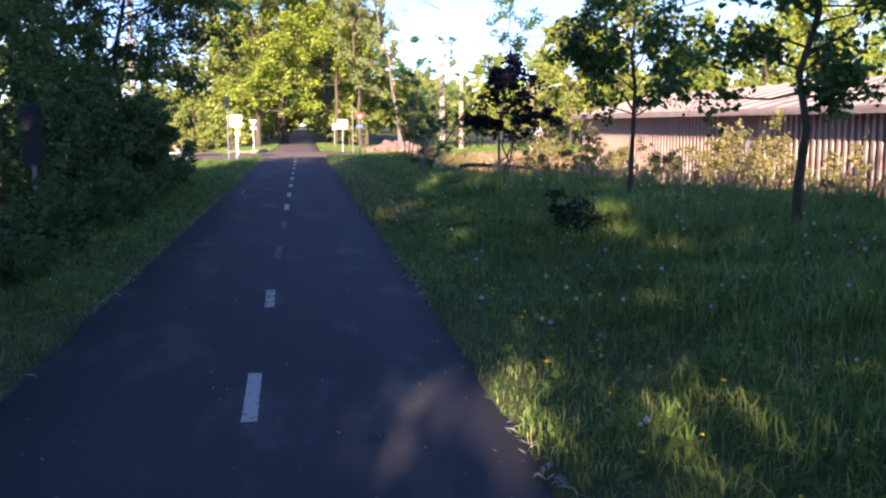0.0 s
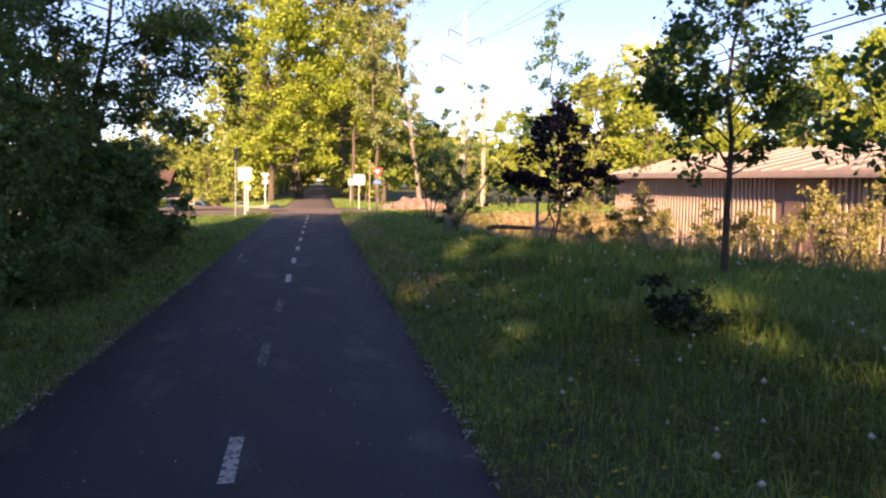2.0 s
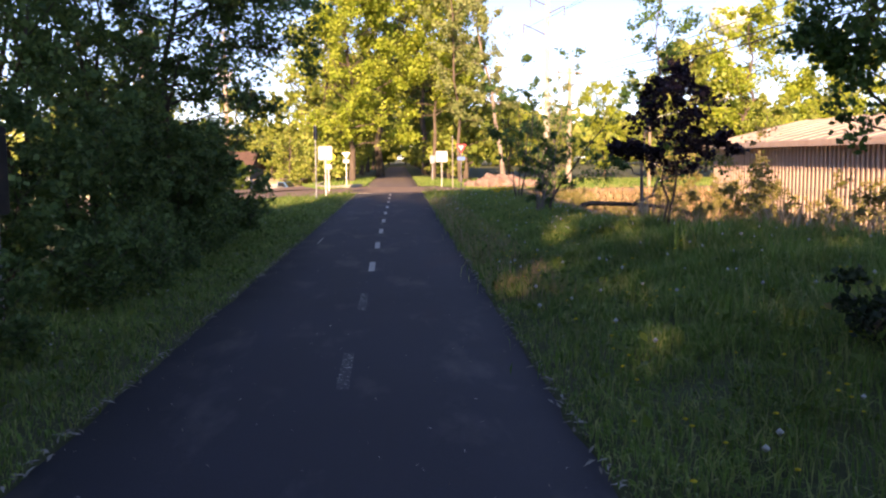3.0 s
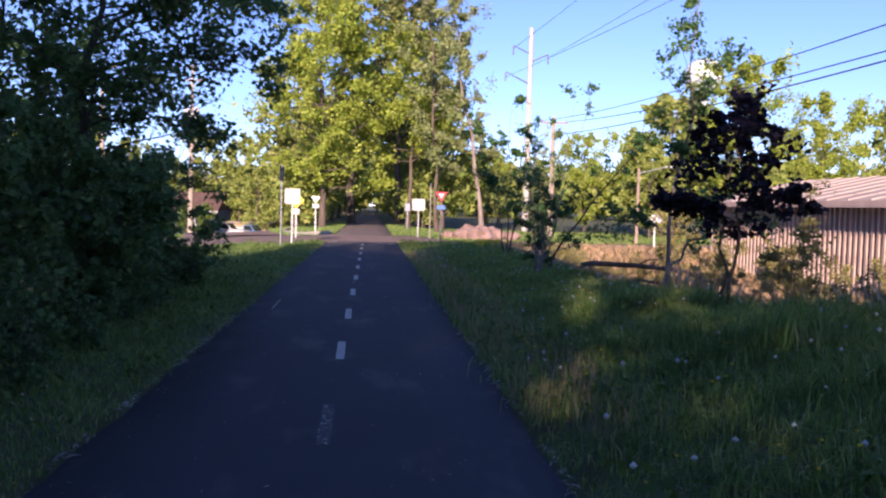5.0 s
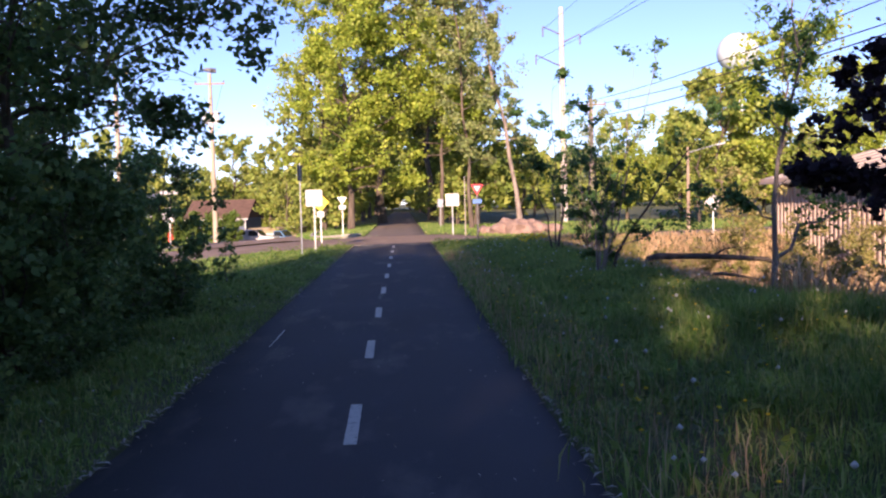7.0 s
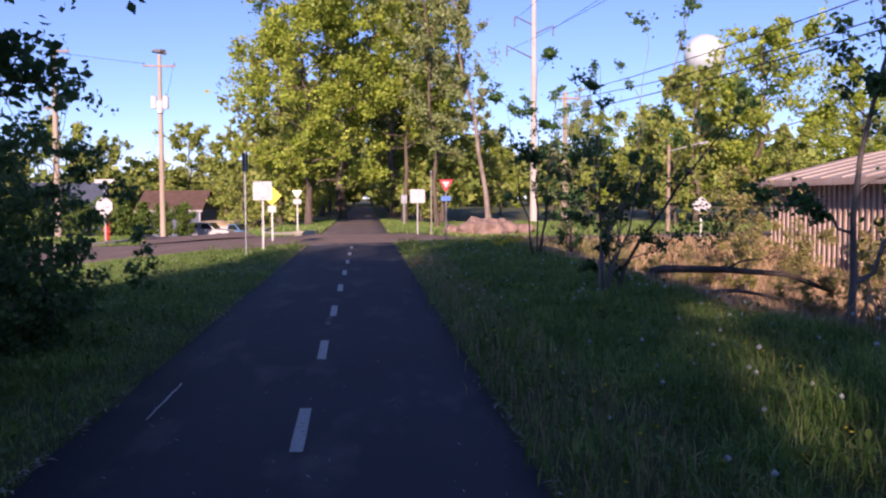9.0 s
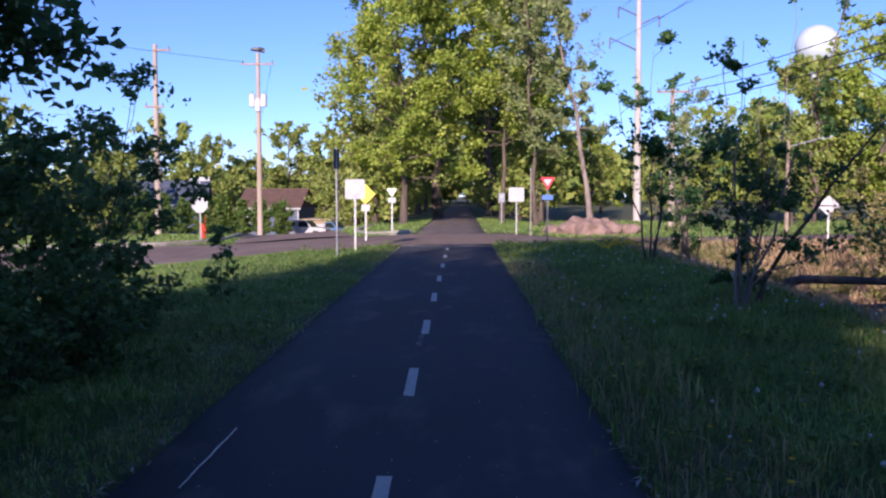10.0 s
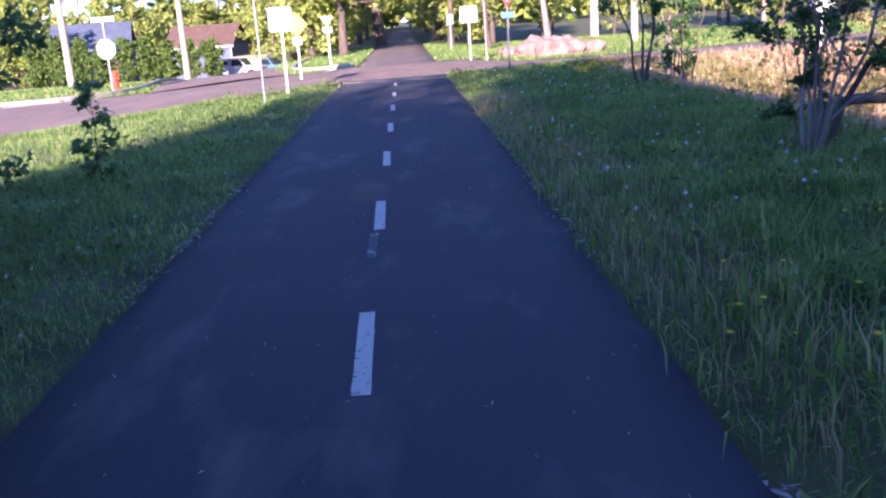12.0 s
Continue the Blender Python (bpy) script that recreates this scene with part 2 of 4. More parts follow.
        tilt = rng.uniform(0.3, 1.0) * h * spread if stems > 1 else 0
        k = 9
        pts = []
        for i in range(k):
            t = i / (k - 1)
            wob = trunk_r * 1.3 * math.sin(math.pi * t)
            pts.append(Vector((lean[0] * t ** 1.3 + math.cos(out) * tilt * t + rng.normal() * wob + math.cos(out) * trunk_r * (stems > 1) * 1.5,
                               lean[1] * t ** 1.3 + math.sin(out) * tilt * t + rng.normal() * wob + math.sin(out) * trunk_r * (stems > 1) * 1.5, hs * t - 0.1 * (i == 0))))
        rad = [trunk_r * (1.35 if i == 0 else 1) * (1 - 0.9 * (i / (k - 1)) ** 0.9) / (stems ** 0.4) for i in range(k)]
        lines.append((pts, rad, 9))
        nl = max(4, limbs // stems)
        for i in range(nl):
            t = base + (0.98 - base) * (i + rng.uniform(0, 1)) / nl
            f = t * (k - 1)
            j = min(int(f), k - 2)
            p = pts[j].lerp(pts[j + 1], f - j)
            u = (t - base) / (1 - base)
            reach = {"round": math.sqrt(max(0.05, 1 - (1.7 * u - 0.7) ** 2)) if u > 0.41 else 0.62 + 0.9 * u, "cone": 1.05 - 0.92 * u, "column": 0.75 + 0.25 * math.sin(3.0 * u),
                     "vase": 0.45 + 0.55 * u}[shape]
            length = r * min(1.0, reach) * rng.uniform(0.7, 1.12)
            az = i * 2.399 + rng.uniform(-0.5, 0.5) + s
            el = rise * (0.4 + 0.9 * u) + rng.uniform(-0.15, 0.2) if shape != "cone" else rise * 0.3 - 0.1
            d = Vector((math.cos(az) * math.cos(el), math.sin(az) * math.cos(el), math.sin(el)))
            lp = [p]
            for q in range(4):
                d = (d + Vector(rng.normal(size=3)) * 0.16 + Vector((0, 0, 0.05 if shape != "cone" else -0.02))).normalized()
                lp.append(lp[-1] + d * length / 4)
            lr = max(0.006, rad[j] * 0.42)
            lines.append((lp, [lr, lr * 0.75, lr * 0.55, lr * 0.38, lr * 0.18], 5))
            for w in range(twigs):
                tt = rng.uniform(0.3, 1.0) * 3.99
                q = int(tt)
                a = lp[q].lerp(lp[q + 1], tt - q)
                td = (d * 0.6 + Vector(rng.normal(size=3)) * 0.8).normalized()
                tl = length * rng.uniform(0.18, 0.42)
                b = a + td * tl * 0.5 + Vector((0, 0, 0.02))
                c = a + td * tl
                lines.append(([a, b, c], [lr * 0.28, lr * 0.2, lr * 0.08], 3))
                spots.append((a, c, tl))
    for t, dx, dy, dz in extra:
        # a long bough from the main stem, given by where its tip lies from its root
        f = t * 8
        j = min(int(f), 7)
        p, span = lines[0][0][j].lerp(lines[0][0][j + 1], f - j), Vector((dx, dy, dz))
        n = 7
        lp = [p + span * (q / n) + Vector((0, 0, 0.12 * span.length * math.sin(math.pi * q / n))) + Vector(rng.normal(size=3)) * 0.025 * span.length * (q > 0) for q in range(n + 1)]
        lr = max(0.012, lines[0][1][j] * 0.5)
        lines.append((lp, [lr * (1 - 0.85 * q / n) for q in range(n + 1)], 6))
        for w in range(twigs * 5):
            tt = rng.uniform(0.25, 1.0) * (n - 0.01)
            a = lp[int(tt)].lerp(lp[int(tt) + 1], tt - int(tt))
            td = (span.normalized() * 0.7 + Vector(rng.normal(size=3)) * 0.8).normalized()
            tl = span.length * rng.uniform(0.1, 0.3)
            lines.append(([a, a + td * tl * 0.5 + Vector((0, 0, 0.02)), a + td * tl], [lr * 0.25, lr * 0.18, lr * 0.07], 3))
            spots.append((a, a + td * tl, tl))
    V, F = tubes(lines)
    ob = thing(name, x, y, z, 0, label, category, group)
    placed("trunk", mesh_of("trunk", V, F, True), bark, ob)
    A = np.array([tuple(s[0]) for s in spots])
    B = np.array([tuple(s[1]) for s in spots])
    L = np.array([s[2] for s in spots])
    W = L ** 0.8 * rng.gamma(1 / uneven, uneven, len(L))
    pick = rng.choice(len(spots), leaves, p=W / W.sum())
    t = rng.uniform(0.15, 1.08, leaves)[:, None]
    c = A[pick] * (1 - t) + B[pick] * t + rng.normal(size=(leaves, 3)) * np.clip(L[pick] * 0.22 * clump, size * 0.5, None)[:, None] * (1, 1, 0.75)
    c = c[c[:, 2] > 0.05]
    placed("crown", quads_mesh("crown", leaves_at(c, size, rng)), leaf_mat, ob)
    return ob


def smooth(a, b, v):
    t = min(1.0, max(0.0, (v - a) / (b - a)))
    return t * t * (3 - 2 * t)


def ground_height(x, y):
    """The lie of the land: a level trail bed, a low bank beside it with lower ground behind, and a street that falls away."""
    z = 0.0
    if x > 0:
        bank = 0.30 + (0.04 - 0.30) * smooth(11, 20, y)
        z += bank * smooth(1.7, 4.6, x)
        crest = 4.7 + 0.5 * max(0.0, 14 - y)
        z -= 0.9 * smooth(0, 3.6, x - crest) * (1 - smooth(33, 40, y))
        z -= 0.25 * smooth(38, 44, y) * smooth(2, 5, x)
    else:
        z -= 0.12 * smooth(1.6, 3.4, -x)
        z -= 0.22 * smooth(4, 9, -x)
        z -= 0.052 * max(0.0, y - 52) * smooth(3.5, 11, -x) if y < 140 else 0.052 * 88 * smooth(3.5, 11, -x)
    return z

# ---- ground, trail and road ----
HALF = 1.43                       # half the trail's width
ROAD_LINE = [(-60, 12, 9), (-40, 22, 9), (-20, 31.5, 10), (-12, 36.6, 10.4), (-6.5, 40.8, 8.8), (-2, 42.3, 8), (3, 42.9, 7.4), (12, 44.2, 7.2), (21, 47.5, 7.2), (32, 50.0, 7.2), (90, 58, 7.2)]
STREET_LINE = [(-6.2, 45.5, 5), (-7.6, 52, 5), (-9.6, 64, 6), (-14, 90, 8), (-19, 118, 9), (-26, 150, 9)]


def ribbon_points(line, step=1.0):
    """Points and widths along a smooth line through the places given."""
    out = []
    for i in range(len(line) - 1):
        p = [Vector(line[max(0, min(len(line) - 1, i + j))]) for j in (-1, 0, 1, 2)]
        n = max(2, int((p[2] - p[1]).length / step))
        for k in range(n):
            t = k / n
            out.append(0.5 * (2 * p[1] + (p[2] - p[0]) * t + (2 * p[0] - 5 * p[1] + 4 * p[2] - p[3]) * t * t + (3 * p[1] - p[0] - 3 * p[2] + p[3]) * t ** 3))
    out.append(Vector(line[-1]))
    return out


ROAD_PTS, STREET_PTS = ribbon_points(ROAD_LINE), ribbon_points(STREET_LINE)
PAVED = np.array([tuple(p) for p in ROAD_PTS + STREET_PTS])


def on_paving(x, y, margin=0.0):
    if abs(x) < HALF + margin and (y < 40 or y > 44):
        return True
    d = np.hypot(PAVED[:, 0] - x, PAVED[:, 1] - y) - PAVED[:, 2] / 2
    return d.min() < margin


def ribbon(name, pts, lift, material, across=8):
    V, F = [], []
    for i, p in enumerate(pts):
        d = (pts[min(i + 1, len(pts) - 1)] - pts[max(i - 1, 0)])
        side = Vector((d.y, -d.x)).normalized()
        for j in range(across + 1):
            u = j / across - 0.5
            q = Vector((p.x, p.y)) + side * p.z * u
            V.append((q.x, q.y, ground_height(q.x, q.y) + lift + 0.05 * (1 - 4 * u * u)))
    k = across + 1
    for i in range(len(pts) - 1):
        for j in range(across):
            F.append((i * k + j, (i + 1) * k + j, (i + 1) * k + j + 1, i * k + j + 1))
    return placed(name, mesh_of(name, V, [f[::-1] for f in F], True), material)


def axis_steps(marks):
    out = []
    for a, b, s in marks:
        out += list(np.arange(a, b, s))
    return out + [marks[-1][1]]


gx = axis_steps([(-900, -100, 80), (-100, -24, 6), (-24, 24, 0.5), (24, 100, 6), (100, 900, 80)])
gy = axis_steps([(-700, -60, 60), (-60, -12, 3), (-12, 56, 0.5), (56, 160, 3), (160, 1300, 90)])
V = []
for yy in gy:
    for xx in gx:
        near = abs(xx) < 60 and -20 < yy < 160
        zz = ground_height(xx, yy)
        if near:
            zz += 0.05 * (noise.noise((xx * 0.6, yy * 0.6, 3.0))) if not on_paving(xx, yy, 0.4) else -0.13
        V.append((xx, yy, zz))
k = len(gx)
F = [(i * k + j, i * k + j + 1, (i + 1) * k + j + 1, (i + 1) * k + j) for i in range(len(gy) - 1) for j in range(k - 1)]
tagged(placed("ground", mesh_of("ground", V, F, True), SOIL), "green and brown grassy ground beside the trail", "ground", kind="structure")

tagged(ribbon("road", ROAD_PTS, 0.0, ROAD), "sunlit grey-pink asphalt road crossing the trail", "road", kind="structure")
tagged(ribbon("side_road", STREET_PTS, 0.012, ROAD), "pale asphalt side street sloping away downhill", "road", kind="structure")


def trail(name, y0, y1, z, material):
    """The asphalt strip, with a slightly ragged edge."""
    V, F = [], []
    ys = np.arange(y0, y1 + 0.01, 0.2 if y1 < 60 else 1.0)
    us = (-1, -0.985, -0.5, 0, 0.5, 0.985, 1)
    for yy in ys:
        for u in us:
            rag = 0.05 * noise.noise((yy * 1.3, u * 3, 0)) + 0.025 * noise.noise((yy * 6, u * 7, 1)) if abs(u) > 0.9 else 0
            V.append((u * HALF + rag, yy, z - (0.09 if abs(u) == 1 else 0) - 0.012 * u * u))
    k = len(us)
    for i in range(len(ys) - 1):
        for j in range(k - 1):
            F.append((i * k + j, i * k + j + 1, (i + 1) * k + j + 1, (i + 1) * k + j))
    return placed(name, mesh_of(name, V, F, True), material)


tagged(trail("trail", -30, 39.6, 0.0, ASPHALT), "dark asphalt cycle trail with a dashed centre line", "path", kind="structure")
tagged(trail("far_trail", 46.4, 210, 0.0, LIT_ASPHALT), "asphalt trail going on into a tunnel of trees", "path", kind="structure")


def H(x, y):
    return ground_height(x, y)


# ---- road markings, kerbs and joints ----
def paint(name, lo, hi):
    """White road paint, worn through to the asphalt."""
    m, nt, n, l, b = shader(name)
    v = coords(n, l)
    oi = n.new("ShaderNodeObjectInfo")
    ad = n.new("ShaderNodeVectorMath")
    ad.operation = "MULTIPLY_ADD"
    ad.inputs[1].default_value = (1, 1, 1)
    l.new(v, ad.inputs[0])
    l.new(oi.outputs["Random"], ad.inputs[2])
    wear = ramp(n, [(lo, (0, 0, 0)), (hi, (1, 1, 1))])
    l.new(noise_tex(n, l, ad.outputs[0], 22, 8, 0.7), wear.inputs[0])
    l.new(blend(n, l, wear.outputs[0], (0.52, 0.49, 0.43), (0.055, 0.055, 0.06)), b.inputs["Base Color"])
    b.inputs["Roughness"].default_value = 0.8
    return m


PAINT, PAINT_WORN, PAINT_OLD = paint("road_paint", 0.56, 0.66), paint("worn_road_paint", 0.47, 0.57), paint("faded_road_paint", 0.36, 0.46)


def dash(x, y0, y1, width, material, label, skew=0.0):
    """A strip of paint with slightly uneven edges."""
    V, F = [], []
    n = 14
    for i in range(n + 1):
        t = i / n
        for s in (-1, 1):
            V.append((skew * (1 - t) + s * (width / 2 + 0.006 * noise.noise((y0 * 3 + i * 0.7, s * 5, 0))), (y1 - y0) * t + 0.012 * noise.noise((s * 9, y0 + i, 4)), 0.0))
    F = [(2 * i, 2 * i + 1, 2 * i + 3, 2 * i + 2) for i in range(n)]
    ob = placed("dash", mesh_of("dash", V, F), material)
    ob.location = (x, y0, 0.004)
    return tagged(ob, label, "road marking", "centre line dashes")


for i in range(-2, 13):
    old = i in (2, 3)
    y0, y1 = {0: (-0.83, 0.11), 1: (2.17, 3.0)}.get(i, (i * 3.05 - 1.1, i * 3.05))
    dash(0.02, y0, y1, 0.085, PAINT_OLD if old else (PAINT_WORN if i == 1 else PAINT), "faded white centre-line dash almost worn off asphalt" if old else "worn white centre-line dash painted on dark asphalt", 0.015)
dash(0.0, 19.45, 20.15, 0.06, PAINT_OLD, "ghost of an older dash on dark asphalt")

V, F = tubes([([(-1.06 + 0.003 * math.sin(i * 1.7), 15.05 + i * 0.12, 0.001) for i in range(11)], [0.009 - 0.0007 * abs(i - 6) for i in range(11)], 4)])
tagged(placed("scratch_mark", mesh_of("scratch_mark", V, F), PAINT), "thin pale scratch mark on the asphalt trail", "road marking")
tagged(part("trail_joint", box(2.84, 0.09, 0.006, (0, 37.75, -0.004), turn=(0, 0, -5)), CONCRETE, None), "pale joint line across the trail's end", "joint", kind="structure")


def kerb(name, pts, label):
    """A concrete kerb with a rounded top along the line given."""
    V, F = [], []
    prof = [(-0.09, -0.1), (-0.09, 0.1), (-0.06, 0.13), (0.06, 0.13), (0.09, 0.1), (0.09, -0.1)]
    pts = ribbon_points([(x, y, 0) for x, y in pts], 0.6)
    for i, p in enumerate(pts):
        d = pts[min(i + 1, len(pts) - 1)] - pts[max(i - 1, 0)]
        s = Vector((d.y, -d.x, 0)).normalized()
        for u, w in prof:
            V.append((p.x + s.x * u, p.y + s.y * u, H(p.x, p.y) + 0.03 + w))
    k = len(prof)
    for i in range(len(pts) - 1):
        for j in range(k - 1):
            F.append((i * k + j, i * k + j + 1, (i + 1) * k + j + 1, (i + 1) * k + j))
    return tagged(placed(name, mesh_of(name, V, F), CONCRETE), label, "kerb", kind="structure")


kerb("kerb_west", [(-40, 30), (-24, 37.5), (-13, 42.4), (-10.6, 44.0), (-9.6, 47), (-10.5, 54), (-13.2, 68), (-18.5, 92)], "pale concrete kerb round the street corner")
kerb("kerb_north", [(-4.6, 60), (-4.4, 52), (-3.9, 48.6), (-2.8, 47.1), (-1.6, 46.6)], "pale concrete kerb beside the far trail")

# ---- signs ----


def post_of(parent, height, material=None, r=0.028, lean=0.0):
    """A U-shaped sign post with bolt holes' ridge, set in the ground."""
    pr = [(-r, -r * 0.6), (-r * 0.5, -r * 0.6), (-r * 0.5, r * 0.6), (r * 0.5, r * 0.6), (r * 0.5, -r * 0.6), (r, -r * 0.6), (r, r), (-r, r)]
    bm = bmesh.new()
    f = bm.faces.new([bm.verts.new((x, y, -0.1)) for x, y in pr])
    ext = bmesh.ops.extrude_face_region(bm, geom=[f])
    bmesh.ops.translate(bm, vec=(lean, 0, height + 0.1), verts=[g for g in ext["geom"] if isinstance(g, bmesh.types.BMVert)])
    bmesh.ops.recalc_face_normals(bm, faces=bm.faces)
    return part("post", bm, material or STEEL, parent)


def bolts(parent, z0, z1, y):
    for z in (z0, z1):
        part("bolt", rod(0.012, 0.009, 0.012, (0, y, z), (90, 0, 0), 8), STEEL_DARK, parent)


def triangle(w, h, z):
    return [(0, z - h), (w / 2, z - 0.02), (w / 2 - 0.02, z), (-w / 2 + 0.02, z), (-w / 2, z - 0.02)]


g = H(3.14, 38)
yield_sign = thing("yield_sign", 3.14, 38, g, 0, "red and white yield sign above a small blue plate", "sign")
post_of(yield_sign, 2.1 - g, STEEL_DARK)
tri = part("yield_plate", plate(triangle(0.46, 0.42, 2.13 - g), 0.004, (0, -0.04, 0)), SIGN_RED, yield_sign, "red bordered triangular plate")
part("white_field", plate(triangle(0.25, 0.225, 2.065 - g), 0.003, (0, -0.046, 0)), SIGN_WHITE, tri)
part("street_plate", plate([(x, z + 1.5 - g) for x, z in rounded(0.34, 0.16, 0.03)], 0.004, (0, -0.04, 0)), SIGN_BLUE, yield_sign, "small blue plate")
bolts(yield_sign, 1.8 - g, 2.05 - g, -0.045)

g = H(-2.63, 35.8)
path_sign = thing("trail_sign", -2.63, 35.8, g, 4, "square white sign with a grey symbol on a post", "sign")
post_of(path_sign, 2.0 - g)
pl = part("sign_plate", plate([(x, z + 1.75 - g) for x, z in rounded(0.57, 0.57, 0.05)], 0.004, (0, -0.04, 0)), SIGN_WHITE, path_sign)
part("symbol", plate([(0.09 * math.cos(a) * (1 + 0.3 * math.sin(3 * a)) + 0.03, 0.12 * math.sin(a) + 1.74 - g) for a in [i * math.pi / 10 for i in range(20)]], 0.002, (0, -0.043, 0)), STEEL, pl, "grey weathered symbol")
bolts(path_sign, 1.55 - g, 1.95 - g, -0.045)

g = H(-3.0, 42)
warn = thing("warning_sign", -3.0, 42, g, 0, "yellow diamond warning sign with a small white plate", "sign")
post_of(warn, 1.95 - g)
part("diamond_plate", plate([(0, 1.98 - g), (-0.36, 1.62 - g), (0, 1.26 - g), (0.36, 1.62 - g)], 0.004, (0, -0.04, 0)), SIGN_YELLOW, warn)
part("lower_plate", plate([(x, z + 1.13 - g) for x, z in rounded(0.3, 0.24, 0.03)], 0.004, (0, -0.04, 0)), SIGN_WHITE, warn)

g = H(-2.45, 47)
back = thing("far_yield_sign", -2.45, 47.0, g, 0, "bare metal back of a yield sign with a plate below", "sign")
post_of(back, 1.85 - g)
part("triangle_plate", plate(triangle(0.44, 0.36, 1.86 - g), 0.004, (0, -0.04, 0)), STEEL, back)
part("lower_plate", plate([(x, z + 1.38 - g) for x, z in rounded(0.34, 0.2, 0.02)], 0.004, (0, -0.04, 0)), SIGN_WHITE, back)

g = H(2.65, 45.7)
ws = thing("blank_sign", 2.65, 45.7, g, 0, "blank white square sign on a pale post", "sign")
post_of(ws, 1.85 - g, SIGN_WHITE)
part("sign_plate", plate([(x, z + 1.6 - g) for x, z in rounded(0.62, 0.57, 0.05)], 0.004, (0, -0.04, 0)), SIGN_WHITE, ws)
g = H(3.25, 46)
mk = thing("marker_pole", 3.25, 46, g, 0, "thin pale marker pole in the grass", "pole")
part("pole", rod(0.03, 0.022, 2.64 - g), CONCRETE, mk)
part("cap", rod(0.034, 0.03, 0.04, (0, 0, 2.62 - g)), STEEL, mk)
g = 0
sm = thing("small_sign", 2.62, 58, 0, 10, "small grey sign beside the far trail", "sign")
post_of(sm, 1.4)
part("sign_plate", plate([(x, z + 1.45) for x, z in rounded(0.34, 0.5, 0.03)], 0.004, (0, -0.04, 0)), STEEL, sm)
part("symbol", plate([(x, z + 1.5) for x, z in rounded(0.16, 0.16, 0.06)], 0.002, (0, -0.044, 0)), SIGN_WHITE, sm)

g = H(-2.75, 32.9)
lp = thing("street_name_pole", -2.75, 32.9, g, 0, "tall thin steel pole with a dark blade sign", "pole")
part("pole", rod(0.024, 0.02, 2.86 - g, (0, 0, -0.05)), STEEL, lp)
part("blade", box(0.5, 0.012, 0.5, (0.0, 0, 2.5 - g), 0.004, (0, 0, 80)), SIGN_BLACK, lp, "dark blade seen nearly edge-on")

g = H(-3.43, 7.84)
ns = thing("rusty_trail_sign", -3.43, 7.84, g, 12, "weathered sign, coloured dark for shade, on a steel post in the thicket", "sign")
post_of(ns, 1.8 - g, STEEL)
# black plate material carries the thicket's shade on the weathered sign
part("sign_plate", plate([(x, z + 1.43 - g) for x, z in rounded(0.28, 0.84, 0.04)], 0.006, (0, -0.045, 0)), SIGN_BLACK, ns, "weathered plate coloured dark for shade")
bolts(ns, 1.15 - g, 1.7 - g, -0.05)

g = H(-10.2, 46)
st = thing("stop_sign", -10.2, 46, g, -8, "octagonal sign, pale grey metal back, at the corner", "sign")
post_of(st, 1.5 - g)
part("octagon_plate", plate([(0.37 * math.cos(a), 0.37 * math.sin(a) + 1.23 - g) for a in [math.pi / 8 + i * math.pi / 4 for i in range(8)]], 0.004, (0, -0.045, 0)), SIGN_WHITE, st)
part("street_blade", box(0.85, 0.012, 0.16, (0, 0, 2.25 - g), 0.004), SIGN_WHITE, st, "pale street name blade")
part("blade_pole", rod(0.02, 0.02, 0.8, (0, 0, 1.45 - g)), STEEL, st)
g = H(12.7, 40)
rs = thing("diamond_sign", 12.7, 40, g, -15, "white-backed diamond sign by the road", "sign")
post_of(rs, 1.4 - g)
part("diamond_plate", plate([(0, 1.55 - g), (-0.36, 1.2 - g), (0, 0.85 - g), (0.36, 1.2 - g)], 0.004, (0, -0.04, 0)), SIGN_WHITE, rs)

# ---- hydrant ----
HYD_RED = surface("hydrant_red", (0.55, 0.05, 0.02), (0.75, 0.09, 0.03), 6, 50, 0.5)
g = H(-10.9, 48.6)
hy = thing("fire_hydrant", -10.9, 48.6, g, 0, "red cast-iron fire hydrant on the grass corner", "hydrant")
part("barrel", joined(rod(0.17, 0.17, 0.06), rod(0.11, 0.1, 0.5, (0, 0, 0.05)), rod(0.14, 0.14, 0.04, (0, 0, 0.52))), HYD_RED, hy)
part("bonnet", joined(rod(0.13, 0.07, 0.13, (0, 0, 0.56)), rod(0.03, 0.03, 0.06, (0, 0, 0.68), sides=5)), HYD_RED, hy)
for a in (0, 90, 180):
    part("nozzle", joined(rod(0.055, 0.055, 0.12, (0, 0, 0.42), (90, 0, a), 10), rod(0.07, 0.07, 0.04, (0.11 * math.sin(radians(a)), -0.11 * math.cos(radians(a)), 0.42), (90, 0, a), 6)), HYD_RED, hy)
part("marker_flag", rod(0.008, 0.008, 1.1, (0.14, 0, 0)), SIGN_RED, hy)

# ---- utility poles and wires ----
CERAMIC = surface("insulator", (0.12, 0.12, 0.13), (0.25, 0.25, 0.26), 8, 60, 0.35)
CAN = surface("transformer_grey", (0.5, 0.51, 0.52), (0.62, 0.62, 0.62), 5, 50, 0.5)


def utility_pole(x, y, top, arms, label, cans=(), r=0.19, mat=None):
    g = H(x, y)
    ob = thing("utility_pole", x, y, g, 0, label, "pole")
    part("pole", rod(r, r * 0.6, top - g + 0.2, (0, 0, -0.2), sides=14), mat or POLE_PALE, ob)
    for z, x0, x1, rz in arms:
        arm = part("crossarm", box(x1 - x0, 0.09, 0.11, ((x0 + x1) / 2, -0.12, z - g), 0.012, (0, 0, rz)), POLE_WOOD, ob)
